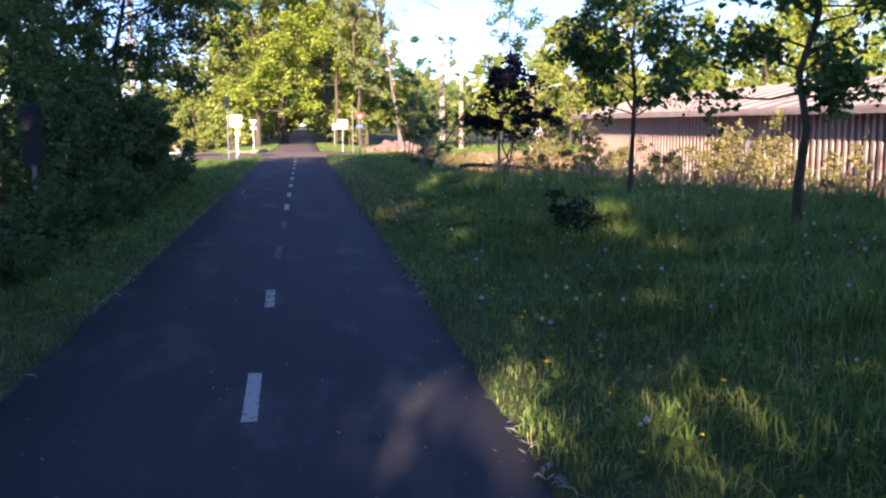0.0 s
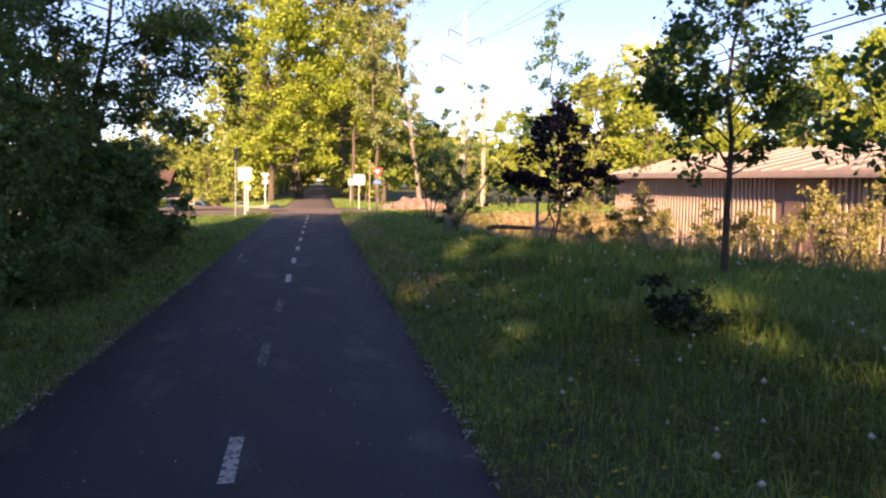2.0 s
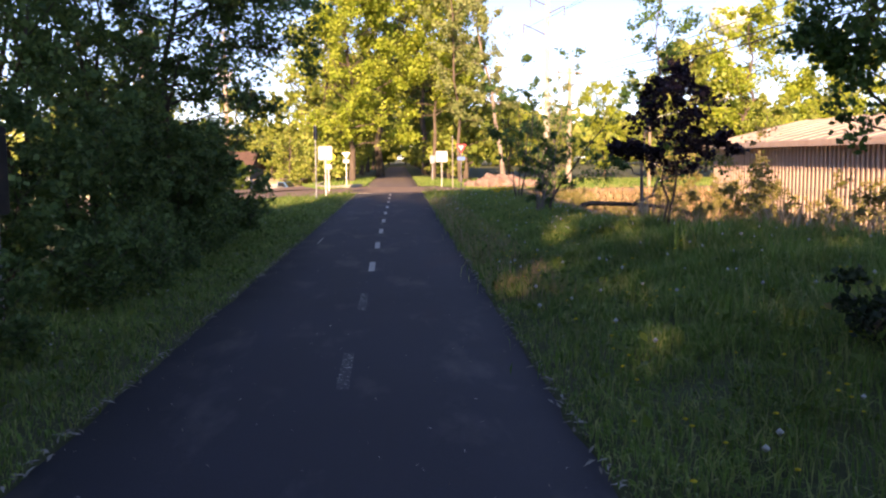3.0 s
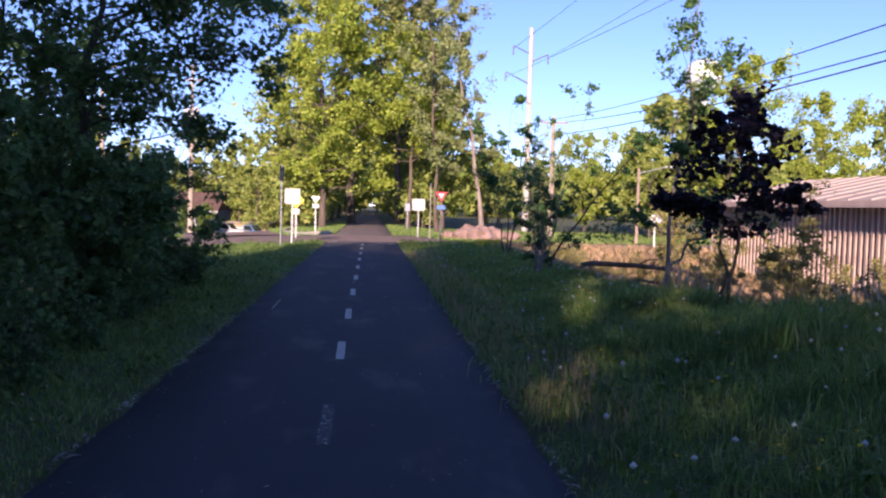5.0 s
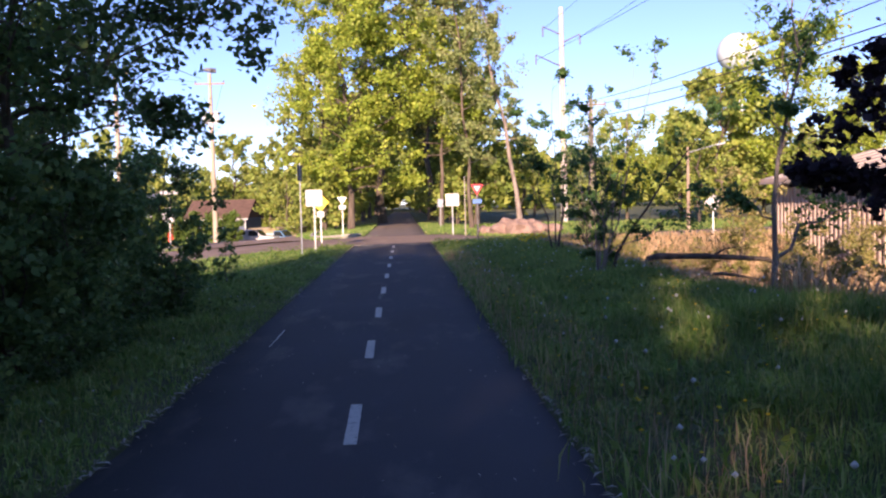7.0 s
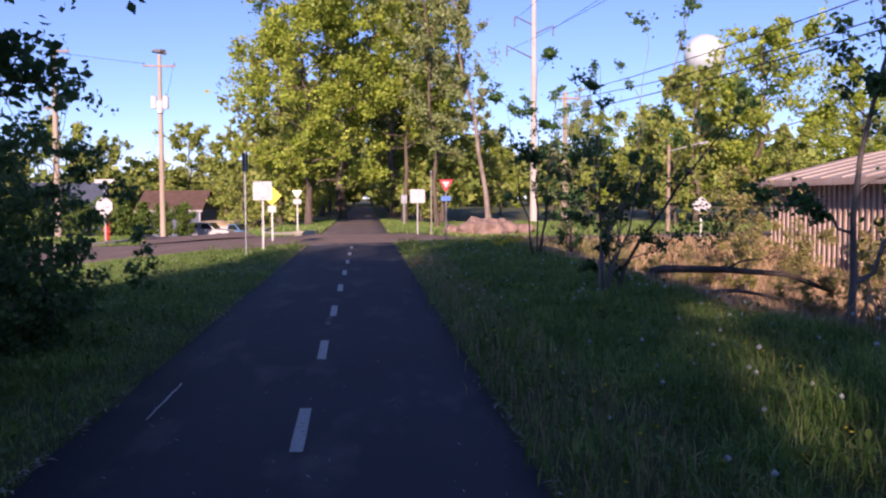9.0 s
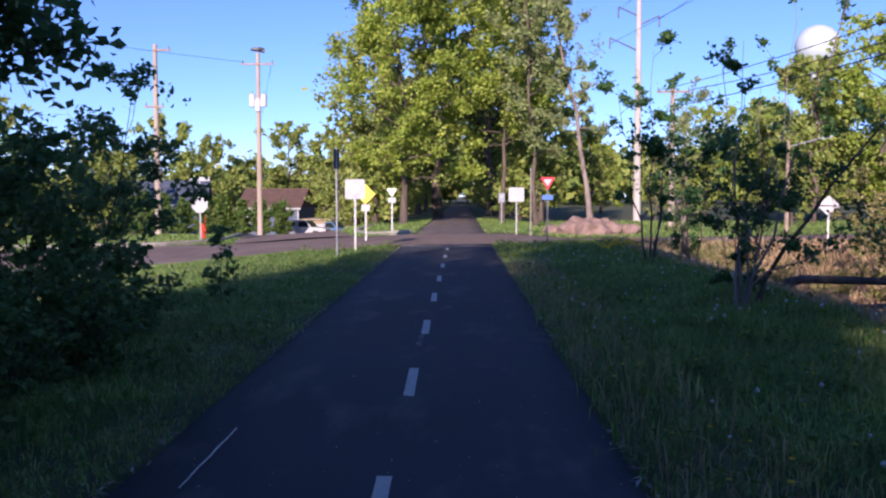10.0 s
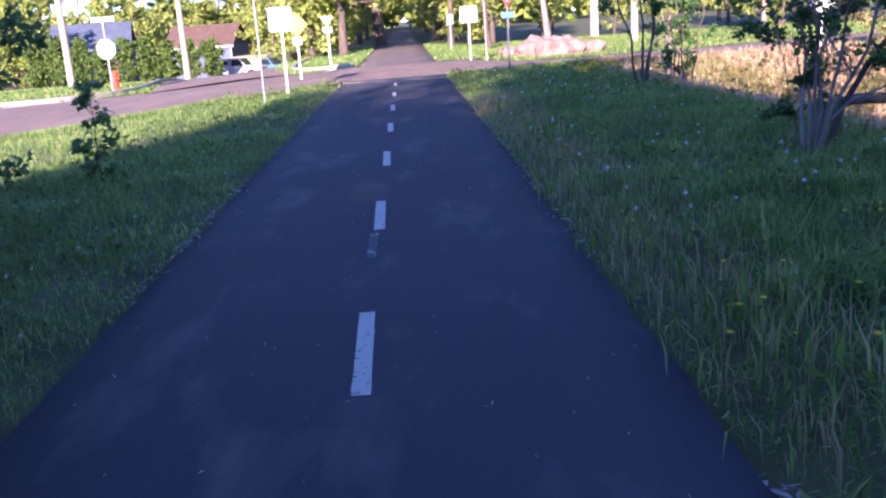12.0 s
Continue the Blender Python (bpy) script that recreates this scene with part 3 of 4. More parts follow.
        for xx in (x0 + 0.08, x1 - 0.08):
            if abs(xx) > 0.3:
                part("insulator", joined(*[rod(0.05, 0.035, 0.06, (xx, -0.12, z - g + 0.05 + 0.06 * q), sides=8) for q in range(3)]), CERAMIC, arm)
    for dx, z in cans:
        can = part("transformer", joined(rod(0.2, 0.2, 0.75, (dx, -0.1, z - g), sides=16), rod(0.21, 0.12, 0.08, (dx, -0.1, z - g + 0.75), sides=16)), CAN, ob, "grey transformer can")
        part("bushing", rod(0.04, 0.02, 0.2, (dx, -0.1, z - g + 0.8), sides=8), CERAMIC, can)
    return ob


p1 = utility_pole(-12.83, 68, 10.9, [(10.15, -1.05, 1.05, 0)], "tall wooden pole with a crossarm and transformers", [(-0.38, 7.4), (0.38, 7.4), (0.0, 7.1)])
part("top_bracket", joined(box(0.9, 0.5, 0.12, (0, 0, 11.05 - H(-12.83, 68)), 0.03, (0, 8, 20)), box(0.5, 0.7, 0.18, (0.05, 0, 11.15 - H(-12.83, 68)), 0.04, (5, 0, 50))), CERAMIC, p1)
utility_pole(-16.8, 60, 10.1, [(9.75, -0.1, 0.9, 0), (6.6, -0.6, 0.5, 0)], "weathered wooden pole rising above the trees")
big = utility_pole(12.3, 70, 15.5, [], "tall pale transmission pole with angled arms", r=0.26, mat=POLE_GREY)
g = H(12.3, 70)
for sx, z, ln in ((-1, 13.5, 1.5), (1, 12.9, 1.5), (-1, 11.2, 2.1)):
    arm = part("arm", rod(0.06, 0.04, ln, (0, 0, z - g), (0, sx * 65, 0), 8), STEEL_DARK, big)
    ex, ez = sx * ln * math.sin(radians(65)), z - g + ln * math.cos(radians(65))
    part("insulator", joined(*[rod(0.08, 0.05, 0.09, (ex, 0, ez - 0.12 * (q + 1)), sides=8) for q in range(6)]), CERAMIC, arm)
g = H(15, 50)
lamp = thing("street_lamp", 15, 50, g, 0, "slim wooden pole with a street lamp arm", "lamp")
part("pole", rod(0.1, 0.07, 4.0 - g), POLE_WOOD, lamp)
part("arm", rod(0.03, 0.025, 1.6, (0, 0, 3.7 - g), (0, 75, 0), 8), STEEL, lamp)
part("lamp_head", box(0.5, 0.2, 0.1, (1.7, 0, 4.12 - g), 0.03, (0, -10, 0)), STEEL, lamp)
WIRE = surface("cable_black", (0.02, 0.02, 0.022), (0.04, 0.04, 0.042), 8, 60, 0.6)
end_pole = utility_pole(12.2, -34, 8.2, [(7.7, -1.0, 1.0, 0)], "wooden pole that carries the overhead cables")
mid_pole = utility_pole(12.0, 59, 7.6, [(7.2, -0.9, 0.9, 0)], "wooden pole that carries the overhead cables")


def cable(a, b, sag, r):
    pts = [tuple(Vector(a).lerp(Vector(b), t) - Vector((0, 0, sag * 4 * t * (1 - t)))) for t in [i / 24 for i in range(25)]]
    V, F = tubes([(pts, [r] * 25, 5)])
    return tagged(placed("cable", mesh_of("cable", V, F, True), WIRE), "thin black overhead cable strung between poles", "cable", "overhead cables")


cable((11.2, 58.9, 7.3), (11.2, -34.1, 7.9), 1.9, 0.016)
cable((12.9, 58.9, 7.3), (13.2, -34.1, 7.9), 1.9, 0.02)
cable((12.0, 58.8, 6.4), (12.2, -34.1, 7.0), 1.5, 0.022)
for xx, zz, ex in ((10.95, 13.9, 16), (13.65, 13.3, 20), (10.4, 11.7, 24)):
    cable((xx, 70, zz), (ex, -34, zz + 2.5), 1.2, 0.014)
cable((-13.8, 67.9, 10.3), (-40, 20, 10.5), 0.8, 0.012)
cable((-11.9, 67.9, 10.3), (-33, 150, 8), 0.8, 0.012)

# ---- water tower ----
TANK = surface("tank_white", (0.45, 0.52, 0.56), (0.55, 0.62, 0.65), 0.3, 3, 0.4)
wt = thing("water_tower", 76, 200, -1, 0, "white spherical water tower beyond the trees", "water tower")
bm = bmesh.new()
bmesh.ops.create_uvsphere(bm, u_segments=32, v_segments=18, radius=4.6)
bmesh.ops.scale(bm, vec=(1, 1, 0.95), verts=bm.verts)
bmesh.ops.translate(bm, vec=(0, 0, 34.2), verts=bm.verts)
for f in bm.faces:
    f.smooth = True
part("tank", bm, TANK, wt)
part("stem", joined(rod(3.2, 1.3, 6, sides=20), rod(1.3, 1.2, 24.5, (0, 0, 6), sides=20)), TANK, wt)

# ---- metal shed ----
# grazing sun put into colour: battens bright, siding in the gaps dark
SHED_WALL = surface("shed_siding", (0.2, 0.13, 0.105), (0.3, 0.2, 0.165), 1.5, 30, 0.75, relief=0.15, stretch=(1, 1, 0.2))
SHED_RIB_LIT = surface("sunlit_shed_batten", (0.46, 0.33, 0.26), (0.6, 0.46, 0.38), 2, 30, 0.7, relief=0.15, stretch=(1, 1, 0.2))
SHED_ROOF = surface("shed_roof", (0.36, 0.28, 0.22), (0.5, 0.41, 0.34), 0.8, 12, 0.75, stretch=(1, 0.3, 1))

def metal_shed(x0, y0, length, depth, wall_h, rise, g, label):
    """A long low gabled shed. Its battened side faces -x and runs from (x0, y0) towards -y."""
    shed = thing("metal_shed", x0, y0, g, -90, label, "building")
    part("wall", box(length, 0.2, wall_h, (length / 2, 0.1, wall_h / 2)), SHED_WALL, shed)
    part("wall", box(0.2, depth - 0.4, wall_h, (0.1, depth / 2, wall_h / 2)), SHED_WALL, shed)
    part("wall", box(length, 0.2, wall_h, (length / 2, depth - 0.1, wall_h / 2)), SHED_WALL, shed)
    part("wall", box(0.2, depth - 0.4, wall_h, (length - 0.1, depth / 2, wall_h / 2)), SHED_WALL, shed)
    for gx0 in (0.01, length - 0.19):
        part("gable", plate([(-depth / 2 + 0.1, 0), (depth / 2 - 0.1, 0), (0, rise - 0.12)], 0.18, (gx0 + 0.18, depth / 2, wall_h), (0, 0, 90)), SHED_WALL, shed)
    pitch = math.degrees(math.atan2(rise, depth / 2))
    slope = (depth / 2 + 0.5) / math.cos(radians(pitch))
    for s in (-1, 1):
        mid = depth / 4 + 0.25
        roof = part("roof", box(length + 1.0, slope, 0.08, (length / 2, depth / 2 + s * mid, wall_h + rise - mid * math.tan(radians(pitch)) + 0.05), 0.01, (-s * pitch, 0, 0)), SHED_ROOF, shed)
        edge_z = wall_h - 0.5 * math.tan(radians(pitch))
        part("fascia", box(length + 1.0, 0.04, 0.2, (length / 2, depth / 2 + s * (depth / 2 + 0.52), edge_z - 0.02), 0.006), SHED_RIB_LIT, roof, "weathered eave board")
        for k in range(int(length / 1.2)):
            part("roof_seam", box(0.05, slope - 0.06, 0.05, (0.6 + k * 1.2, depth / 2 + s * mid, wall_h + rise - mid * math.tan(radians(pitch)) + 0.1), 0.0, (-s * pitch, 0, 0)), SHED_ROOF, roof)
    part("door", box(1.0, 0.06, 2.0, (16.3, -0.03, 1.1), 0.01), SHED_WALL, shed, "plain service door in a smooth panel")
    part("meter_box", box(0.3, 0.16, 0.7, (17.3, -0.08, 1.6), 0.05), CERAMIC, shed, "dark meter box")
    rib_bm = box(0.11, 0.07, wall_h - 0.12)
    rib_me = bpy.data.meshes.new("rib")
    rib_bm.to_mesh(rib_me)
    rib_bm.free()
    rib_me.materials.append(SHED_RIB_LIT)
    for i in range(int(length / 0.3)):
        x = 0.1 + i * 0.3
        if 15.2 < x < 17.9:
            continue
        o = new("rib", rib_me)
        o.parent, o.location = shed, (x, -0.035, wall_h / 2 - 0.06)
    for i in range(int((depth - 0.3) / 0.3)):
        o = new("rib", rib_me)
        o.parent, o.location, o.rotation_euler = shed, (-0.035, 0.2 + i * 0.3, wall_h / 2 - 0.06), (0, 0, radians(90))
    return shed


metal_shed(14.9, 39.0, 31.0, 8.0, 2.95, 0.95, -0.85, "long low tan metal shed with ribbed siding")

# ---- houses, vehicles and hedge down the street ----
SIDING = surface("blue_siding", (0.075, 0.095, 0.14), (0.11, 0.135, 0.185), 1, 20, 0.7, stretch=(0.2, 0.2, 4))
SHINGLE = surface("brown_shingle", (0.085, 0.05, 0.038), (0.14, 0.085, 0.065), 1.5, 14, 0.9, relief=0.5)
TRIM = surface("white_trim", (0.34, 0.34, 0.33), (0.44, 0.44, 0.43), 3, 40, 0.6)
BEIGE = surface("beige_stucco", (0.28, 0.22, 0.13), (0.36, 0.29, 0.19), 1, 20, 0.85)
GLASS = surface("dark_glass", (0.015, 0.018, 0.022), (0.03, 0.035, 0.04), 2, 30, 0.08, spec=0.7)


def house(x, y, rz, w, d, wall_h, roof_h, wall_mat, roof_mat, label, windows=()):
    g = H(x, y) - 0.1
    ob = thing("house", x, y, g, rz, label, "house")
    part("wall", box(w, d, wall_h, (0, 0, wall_h / 2)), wall_mat, ob)
    part("gable", plate([(-d / 2, 0), (d / 2, 0), (0, roof_h)], w - 0.1, (-(w - 0.1) / 2, 0, wall_h), (0, 0, -90)), SHINGLE, ob)
    a = math.degrees(math.atan2(roof_h, d / 2))
    for s in (-1, 1):
        rf = part("roof", box(w + 0.7, d / 2 / math.cos(radians(a)) + 0.4, 0.14, (0, s * (d / 4 + 0.1), wall_h + roof_h / 2 + 0.02), 0.02, (-s * a, 0, 0)), roof_mat, ob)
        part("fascia", box(w + 0.7, 0.06, 0.25, (0, s * (d / 2 + 0.34), wall_h - 0.15)), TRIM, rf)
    for sx in (-1, 1):
        part("corner_board", box(0.16, 0.05, wall_h, (sx * (w / 2 - 0.08), -d / 2 - 0.02, wall_h / 2)), TRIM, ob)
    for wx, wz in windows:
        win = part("window", box(1.2, 0.08, 1.1, (wx, -d / 2 - 0.03, wz), 0.01), TRIM, ob)
        part("pane", box(1.0, 0.04, 0.92, (wx, -d / 2 - 0.07, wz)), GLASS, win)
    return ob


house(-23.9, 126, -6, 8.0, 7.5, 4.4, 2.3, SIDING, SHINGLE, "blue-grey house with a brown shingle roof", [(-2.2, 3.0), (1.8, 3.0)])
house(-35, 118, 12, 8.0, 8, 4.6, 2.6, SIDING, surface("grey_shingle", (0.06, 0.075, 0.11), (0.1, 0.12, 0.16), 1.5, 14, 0.9), "grey-blue house behind the hedge", [(0, 3.2)])
garage = thing("garage", -14.2, 109, H(-14.2, 109) - 0.1, -4, "low beige garage at the street's end", "garage")
part("wall", box(5.6, 5, 2.3, (0, 0, 1.15)), BEIGE, garage)
part("roof", box(6.0, 5.4, 0.16, (0, 0, 2.38), 0.02), BEIGE, garage)
part("garage_door", box(2.4, 0.06, 1.9, (-0.9, -2.52, 0.95), 0.01), TRIM, garage)

CAR_WHITE = surface("car_white", (0.45, 0.45, 0.45), (0.52, 0.52, 0.52), 1, 10, 0.25, relief=0.0, spec=0.6)
CAR_BLUE = surface("car_blue", (0.08, 0.17, 0.3), (0.1, 0.2, 0.35), 1, 10, 0.25, relief=0.0, spec=0.6)
RUBBER = surface("tyre_rubber", (0.015, 0.015, 0.015), (0.03, 0.03, 0.03), 10, 60, 0.9)
LENS = surface("lamp_lens", (0.6, 0.6, 0.55), (0.8, 0.8, 0.75), 10, 60, 0.15)


def pickup(x, y, rz, paint_mat, cap, label):
    """A pickup truck, its nose towards +x."""
    g = H(x, y) + 0.05
    ob = thing("pickup_truck", x, y, g, rz, label, "pickup truck", "parked pickups")
    side = [(-2.5, 0.45), (-2.5, 1.02), (-0.35, 1.05), (-0.1, 1.1), (1.05, 1.06), (2.25, 0.98), (2.45, 0.85), (2.48, 0.45), (1.95, 0.42), (1.8, 0.72), (1.3, 0.72), (1.15, 0.4), (-1.15, 0.4), (-1.3, 0.72), (-1.8, 0.72), (-1.95, 0.42)]
    bm = plate(side, 1.8, (0, -0.9, 0))
    bmesh.ops.bevel(bm, geom=[e for e in bm.edges if abs(e.verts[0].co.y - e.verts[1].co.y) < 0.01], offset=0.05, segments=2, affect="EDGES")
    part("body", bm, paint_mat, ob)
    cabm = plate([(-0.35, 1.03), (-0.25, 1.66), (0.55, 1.68), (1.1, 1.05)], 1.6, (0, -0.8, 0))
    cab = part("cab", cabm, paint_mat, ob)
    for s in (-1, 1):
        part("side_window", plate([(-0.22, 1.1), (-0.15, 1.58), (0.5, 1.6), (0.88, 1.1)], 0.01, (0, s * 0.806 - 0.005, 0)), GLASS, cab)
    part("windscreen", plate([(-0.72, -0.33), (0.72, -0.33), (0.64, 0.33), (-0.64, 0.33)], 0.02, (0.86, 0, 1.38), (-40, 0, 90)), GLASS, cab)
    if cap:
        cp = part("bed_cap", plate([(-2.45, 1.04), (-2.38, 1.66), (-0.36, 1.7), (-0.36, 1.04)], 1.66, (0, -0.83, 0)), paint_mat, ob)
        for s in (-1, 1):
            part("side_window", plate([(-2.2, 1.2), (-2.15, 1.52), (-0.5, 1.54), (-0.5, 1.2)], 0.01, (0, s * 0.836 - 0.005, 0)), GLASS, cp)
    for wx in (-1.55, 1.55):
        for s in (-1, 1):
            wh = part("wheel", rod(0.36, 0.36, 0.24, (wx, s * 0.8 + 0.12, 0.36), (90, 0, 0), 20), RUBBER, ob)
            part("rim", rod(0.2, 0.18, 0.03, (wx, s * 0.8 + (0.15 if s > 0 else -0.12), 0.36), (90, 0, 0), 14), STEEL, wh)
    for s in (-1, 1):
        part("headlight", box(0.05, 0.3, 0.16, (2.46, s * 0.68, 0.78), 0.02), LENS, ob)
        part("tail_light", box(0.04, 0.12, 0.3, (-2.51, s * 0.8, 0.86), 0.01), SIGN_RED, ob)
    part("bumper", box(0.14, 1.8, 0.18, (2.5, 0, 0.5), 0.04), STEEL, ob)
    return ob


pickup(-14.3, 92, -12, CAR_WHITE, True, "white pickup truck with a canopy parked on the street")
pickup(-12.6, 98, -22, CAR_BLUE, False, "blue pickup truck parked beyond the white one")

# ---- stones by the far corner ----
STONE = surface("pink_stone", (0.2, 0.13, 0.1), (0.33, 0.23, 0.185), 2, 25, 0.9, relief=0.8)
for i, (x, y, s) in enumerate([(5.4, 50.2, 0.6), (6.3, 49.6, 0.72), (7.1, 50.0, 0.62), (4.6, 50.8, 0.42), (8.0, 50.4, 0.5), (6.0, 50.9, 0.78), (7.0, 51.0, 0.7), (6.6, 50.3, 0.8)]):
    bm = bmesh.new()
    bmesh.ops.create_icosphere(bm, subdivisions=3, radius=s)
    for v in bm.verts:
        v.co *= 1 + 0.35 * noise.noise(v.co * 1.6 / s + Vector((i * 7, 0, 0))) + 0.1 * noise.noise(v.co * 6 / s)
        v.co.z *= 0.75
    tagged(part("boulder", bm, STONE, None), "pinkish weathered boulder heaped beside the road", "rock", "heap of boulders").location = (x, y, H(x, y) + s * 0.25)

# ---- trees along the trail ----
TH = "dense dark green leafy tree in the trailside thicket"
for i, (x, y, h, r, n) in enumerate([(-5.6, 5.5, 8.5, 2.5, 17000), (-5.3, 9.3, 9.5, 2.4, 17000), (-5.1, 12.0, 6.4, 1.9, 15000), (-4.9, 15.2, 7.0, 1.9, 14000),
                                     (-4.8, 18.4, 4.4, 1.4, 11000), (-5.6, 1.2, 9.0, 2.7, 13000), (-6.5, -3.5, 10, 3.0, 9000)]):
    last = tree("thicket_tree", x, y, H(x, y) - 0.02, TH, h, r, 0.09, n, 0.1, LEAF_THICKET, base=0.04, limbs=44, twigs=8, seed=20 + i, group="thicket beside the trail", stems=2, spread=0.1)
    if i == 6:
        # taller back row, out of view, added to block sun from the trail
        for q, (bx, by) in enumerate([(-7.9, 1.6), (-7.9, -2.6), (-8.4, -6.5), (-7.0, -8.5)]):
            copy_thing(last, pose(bx, by, H(bx, by) - 0.02, 0, 0, 50 * q) @ Matrix.Diagonal((0.95, 0.95, 1.2, 1)))
for i, (x, y, h, r) in enumerate([(-4.1, 3.2, 2.2, 1.0), (-4.2, 5.9, 2.4, 1.05), (-4.1, 9.6, 2.6, 1.1), (-3.9, 11.4, 2.6, 1.05), (-3.75, 13.1, 2.7, 1.1), (-3.9, 15.9, 2.7, 1.1), (-4.2, 18.2, 2.6, 1.1), (-4.6, 20.2, 2.2, 1.0), (-4.0, 0.8, 2.2, 1.0), (-3.15, 13.7, 2.3, 0.75), (-3.3, 15.3, 2.2, 0.7)]):
    tree("understory_shrub", x, y, H(x, y) - 0.02, "low dark leafy shrub under the thicket trees", h, r, 0.03, 5600, 0.09, LEAF_THICKET, base=0.03, limbs=34, twigs=7, seed=90 + i, stems=4, spread=0.2,
         group="thicket shrubs", category="shrub")
brambles = [tree("bramble", -3.0, 9.0, H(-3.0, 9.0), "knee-high leafy bramble at the thicket's foot", 0.75, 0.6, 0.012, 1100, 0.075, LEAF_THICKET, base=0.05, limbs=22, twigs=5, seed=120 + i, stems=5, spread=0.5,
                 group="brambles", category="shrub", shape="vase") for i in range(2)]
brambles[1].matrix_world = pose(-2.9, 6.6, H(-2.9, 6.6))
br = random.Random(4)
for i in range(64):
    y = -3.5 + i * 0.38 + br.uniform(-0.3, 0.3)
    x = -2.35 - 0.95 * br.random() - 0.06 * max(0, y - 10)
    k = br.uniform(0.6, 1.1) * (0.62 if x > -2.8 else 1)
    if abs(y - 7.84) < 0.5:
        continue
    copy_thing(brambles[i % 2], pose(x, y, H(x, y), 0, 0, br.uniform(0, 360)) @ Matrix.Diagonal((k, k, k * br.uniform(0.7, 1.2), 1)))
tree("slender_tree", -3.6, 14.8, H(-3.6, 14.8), "tall slender dark-barked tree overhanging the trail", 8.5, 3.0, 0.075, 19000, 0.085, LEAF_THICKET, base=0.24, limbs=40, twigs=7, seed=3, rise=0.25, lean=(0.5, 0.3),
     extra=((0.38, 2.5, 0.3, 0.2), (0.46, 2.7, -0.6, 0.35), (0.34, 1.7, -1.3, -0.1), (0.5, 2.2, 1.0, 0.7), (0.3, 1.6, 0.9, 0.0), (0.42, 2.2, -2.2, 0.5), (0.52, 1.6, -3.0, 0.6)))
tree("shrub", -4.3, 21.6, H(-4.3, 21.6), "loose dark green shrub at the thicket's end", 3.1, 1.4, 0.035, 5000, 0.08, LEAF_THICKET, base=0.08, limbs=30, twigs=6, seed=41, stems=4, spread=0.25, category="shrub")
tree("sapling", -3.3, 24.0, H(-3.3, 24.0), "knee-high leafy sapling in the grass", 1.15, 0.26, 0.012, 420, 0.085, LEAF_THICKET, base=0.1, limbs=18, twigs=3, seed=42, shape="column")

YG = "young trees on the bank"
tree("young_maple", 5.75, 3.5, H(5.75, 3.5), "young maple with a round dark green crown", 4.9, 1.75, 0.06, 9500, 0.088, LEAF_YOUNG, base=0.3, limbs=34, twigs=7, seed=51, group=YG, lean=(0.3, 0.1), rise=0.45)
tree("young_maple", 5.6, 8.15, H(5.6, 8.15), "young maple with a spreading green crown", 4.9, 1.5, 0.05, 9500, 0.085, LEAF_YOUNG, base=0.27, limbs=34, twigs=7, seed=52, group=YG, rise=0.75, lean=(0.1, 0),
     extra=((0.3, -1.3, -0.3, 0.9), (0.32, 1.2, 0.2, 0.9)))
tree("purple_tree", 4.65, 13.0, H(4.65, 13), "small tree with dark purple leaves and forked trunk", 2.6, 0.82, 0.036, 3700, 0.095, LEAF_PURPLE, base=0.38, limbs=26, twigs=6, seed=53, stems=2, spread=0.08, group=YG, uneven=2.0, rise=0.5,
     extra=((0.5, 1.0, 0.2, 0.1), (0.45, -0.95, 0.1, 0.15)))
tree("birch_sapling", 5.5, 17.6, H(5.5, 17.6), "thin pale-barked sapling with sparse leaves", 5.3, 1.05, 0.045, 3600, 0.075, LEAF_YOUNG, BARK_PALE, base=0.4, limbs=24, twigs=5, seed=54, group=YG, lean=(0.4, 0), rise=0.95, uneven=2,
     extra=((0.12, 1.6, 0.1, 0.75), (0.22, -1.0, 0, 0.35), (0.3, 0.9, -0.3, 0.2)))
MS = "multi-stemmed small tree with sparse green leaves"
tree("multi_stem_tree", 3.95, 21.6, H(3.95, 21.6), MS, 4.0, 0.65, 0.042, 2600, 0.07, LEAF_YOUNG, BARK_PALE, base=0.25, limbs=30, twigs=5, seed=55, stems=6, spread=0.42, shape="vase", group=YG, uneven=2.2, rise=0.9,
     extra=((0.1, 1.9, 0.2, 0.7), (0.2, -1.2, 0.3, 1.2)))
tree("bushy_shoots", 4.15, 22.1, H(4.15, 22.1), "dense leafy shoots round the stems of a small tree", 2.4, 0.8, 0.018, 4200, 0.055, LEAF_YOUNG, BARK_PALE, base=0.1, limbs=40, twigs=6, seed=60, stems=7, spread=0.3, shape="vase", group=YG, category="shrub")
tree("leaning_stem", 4.25, 21.9, H(4.25, 21.9), "slanting bare stem with leafy tips", 3.3, 0.7, 0.036, 900, 0.075, LEAF_YOUNG, BARK, base=0.4, limbs=16, twigs=4, seed=58, lean=(2.4, 0), group=YG, uneven=2)
tree("multi_stem_tree", 4.6, 29.8, H(4.6, 29.8), "slim multi-stemmed tree with thin foliage", 4.6, 0.9, 0.045, 3200, 0.08, LEAF_YOUNG, BARK, base=0.25, limbs=26, twigs=5, seed=56, stems=4, spread=0.2, shape="vase", group=YG, uneven=2)
tree("multi_stem_tree", 7.0, 36, H(7, 36), "slim multi-stemmed tree with thin foliage", 4.6, 1.2, 0.05, 3400, 0.085, LEAF_POPLAR, BARK_PALE, base=0.2, limbs=24, twigs=5, seed=57, stems=3, spread=0.2, shape="vase", group=YG, uneven=2)
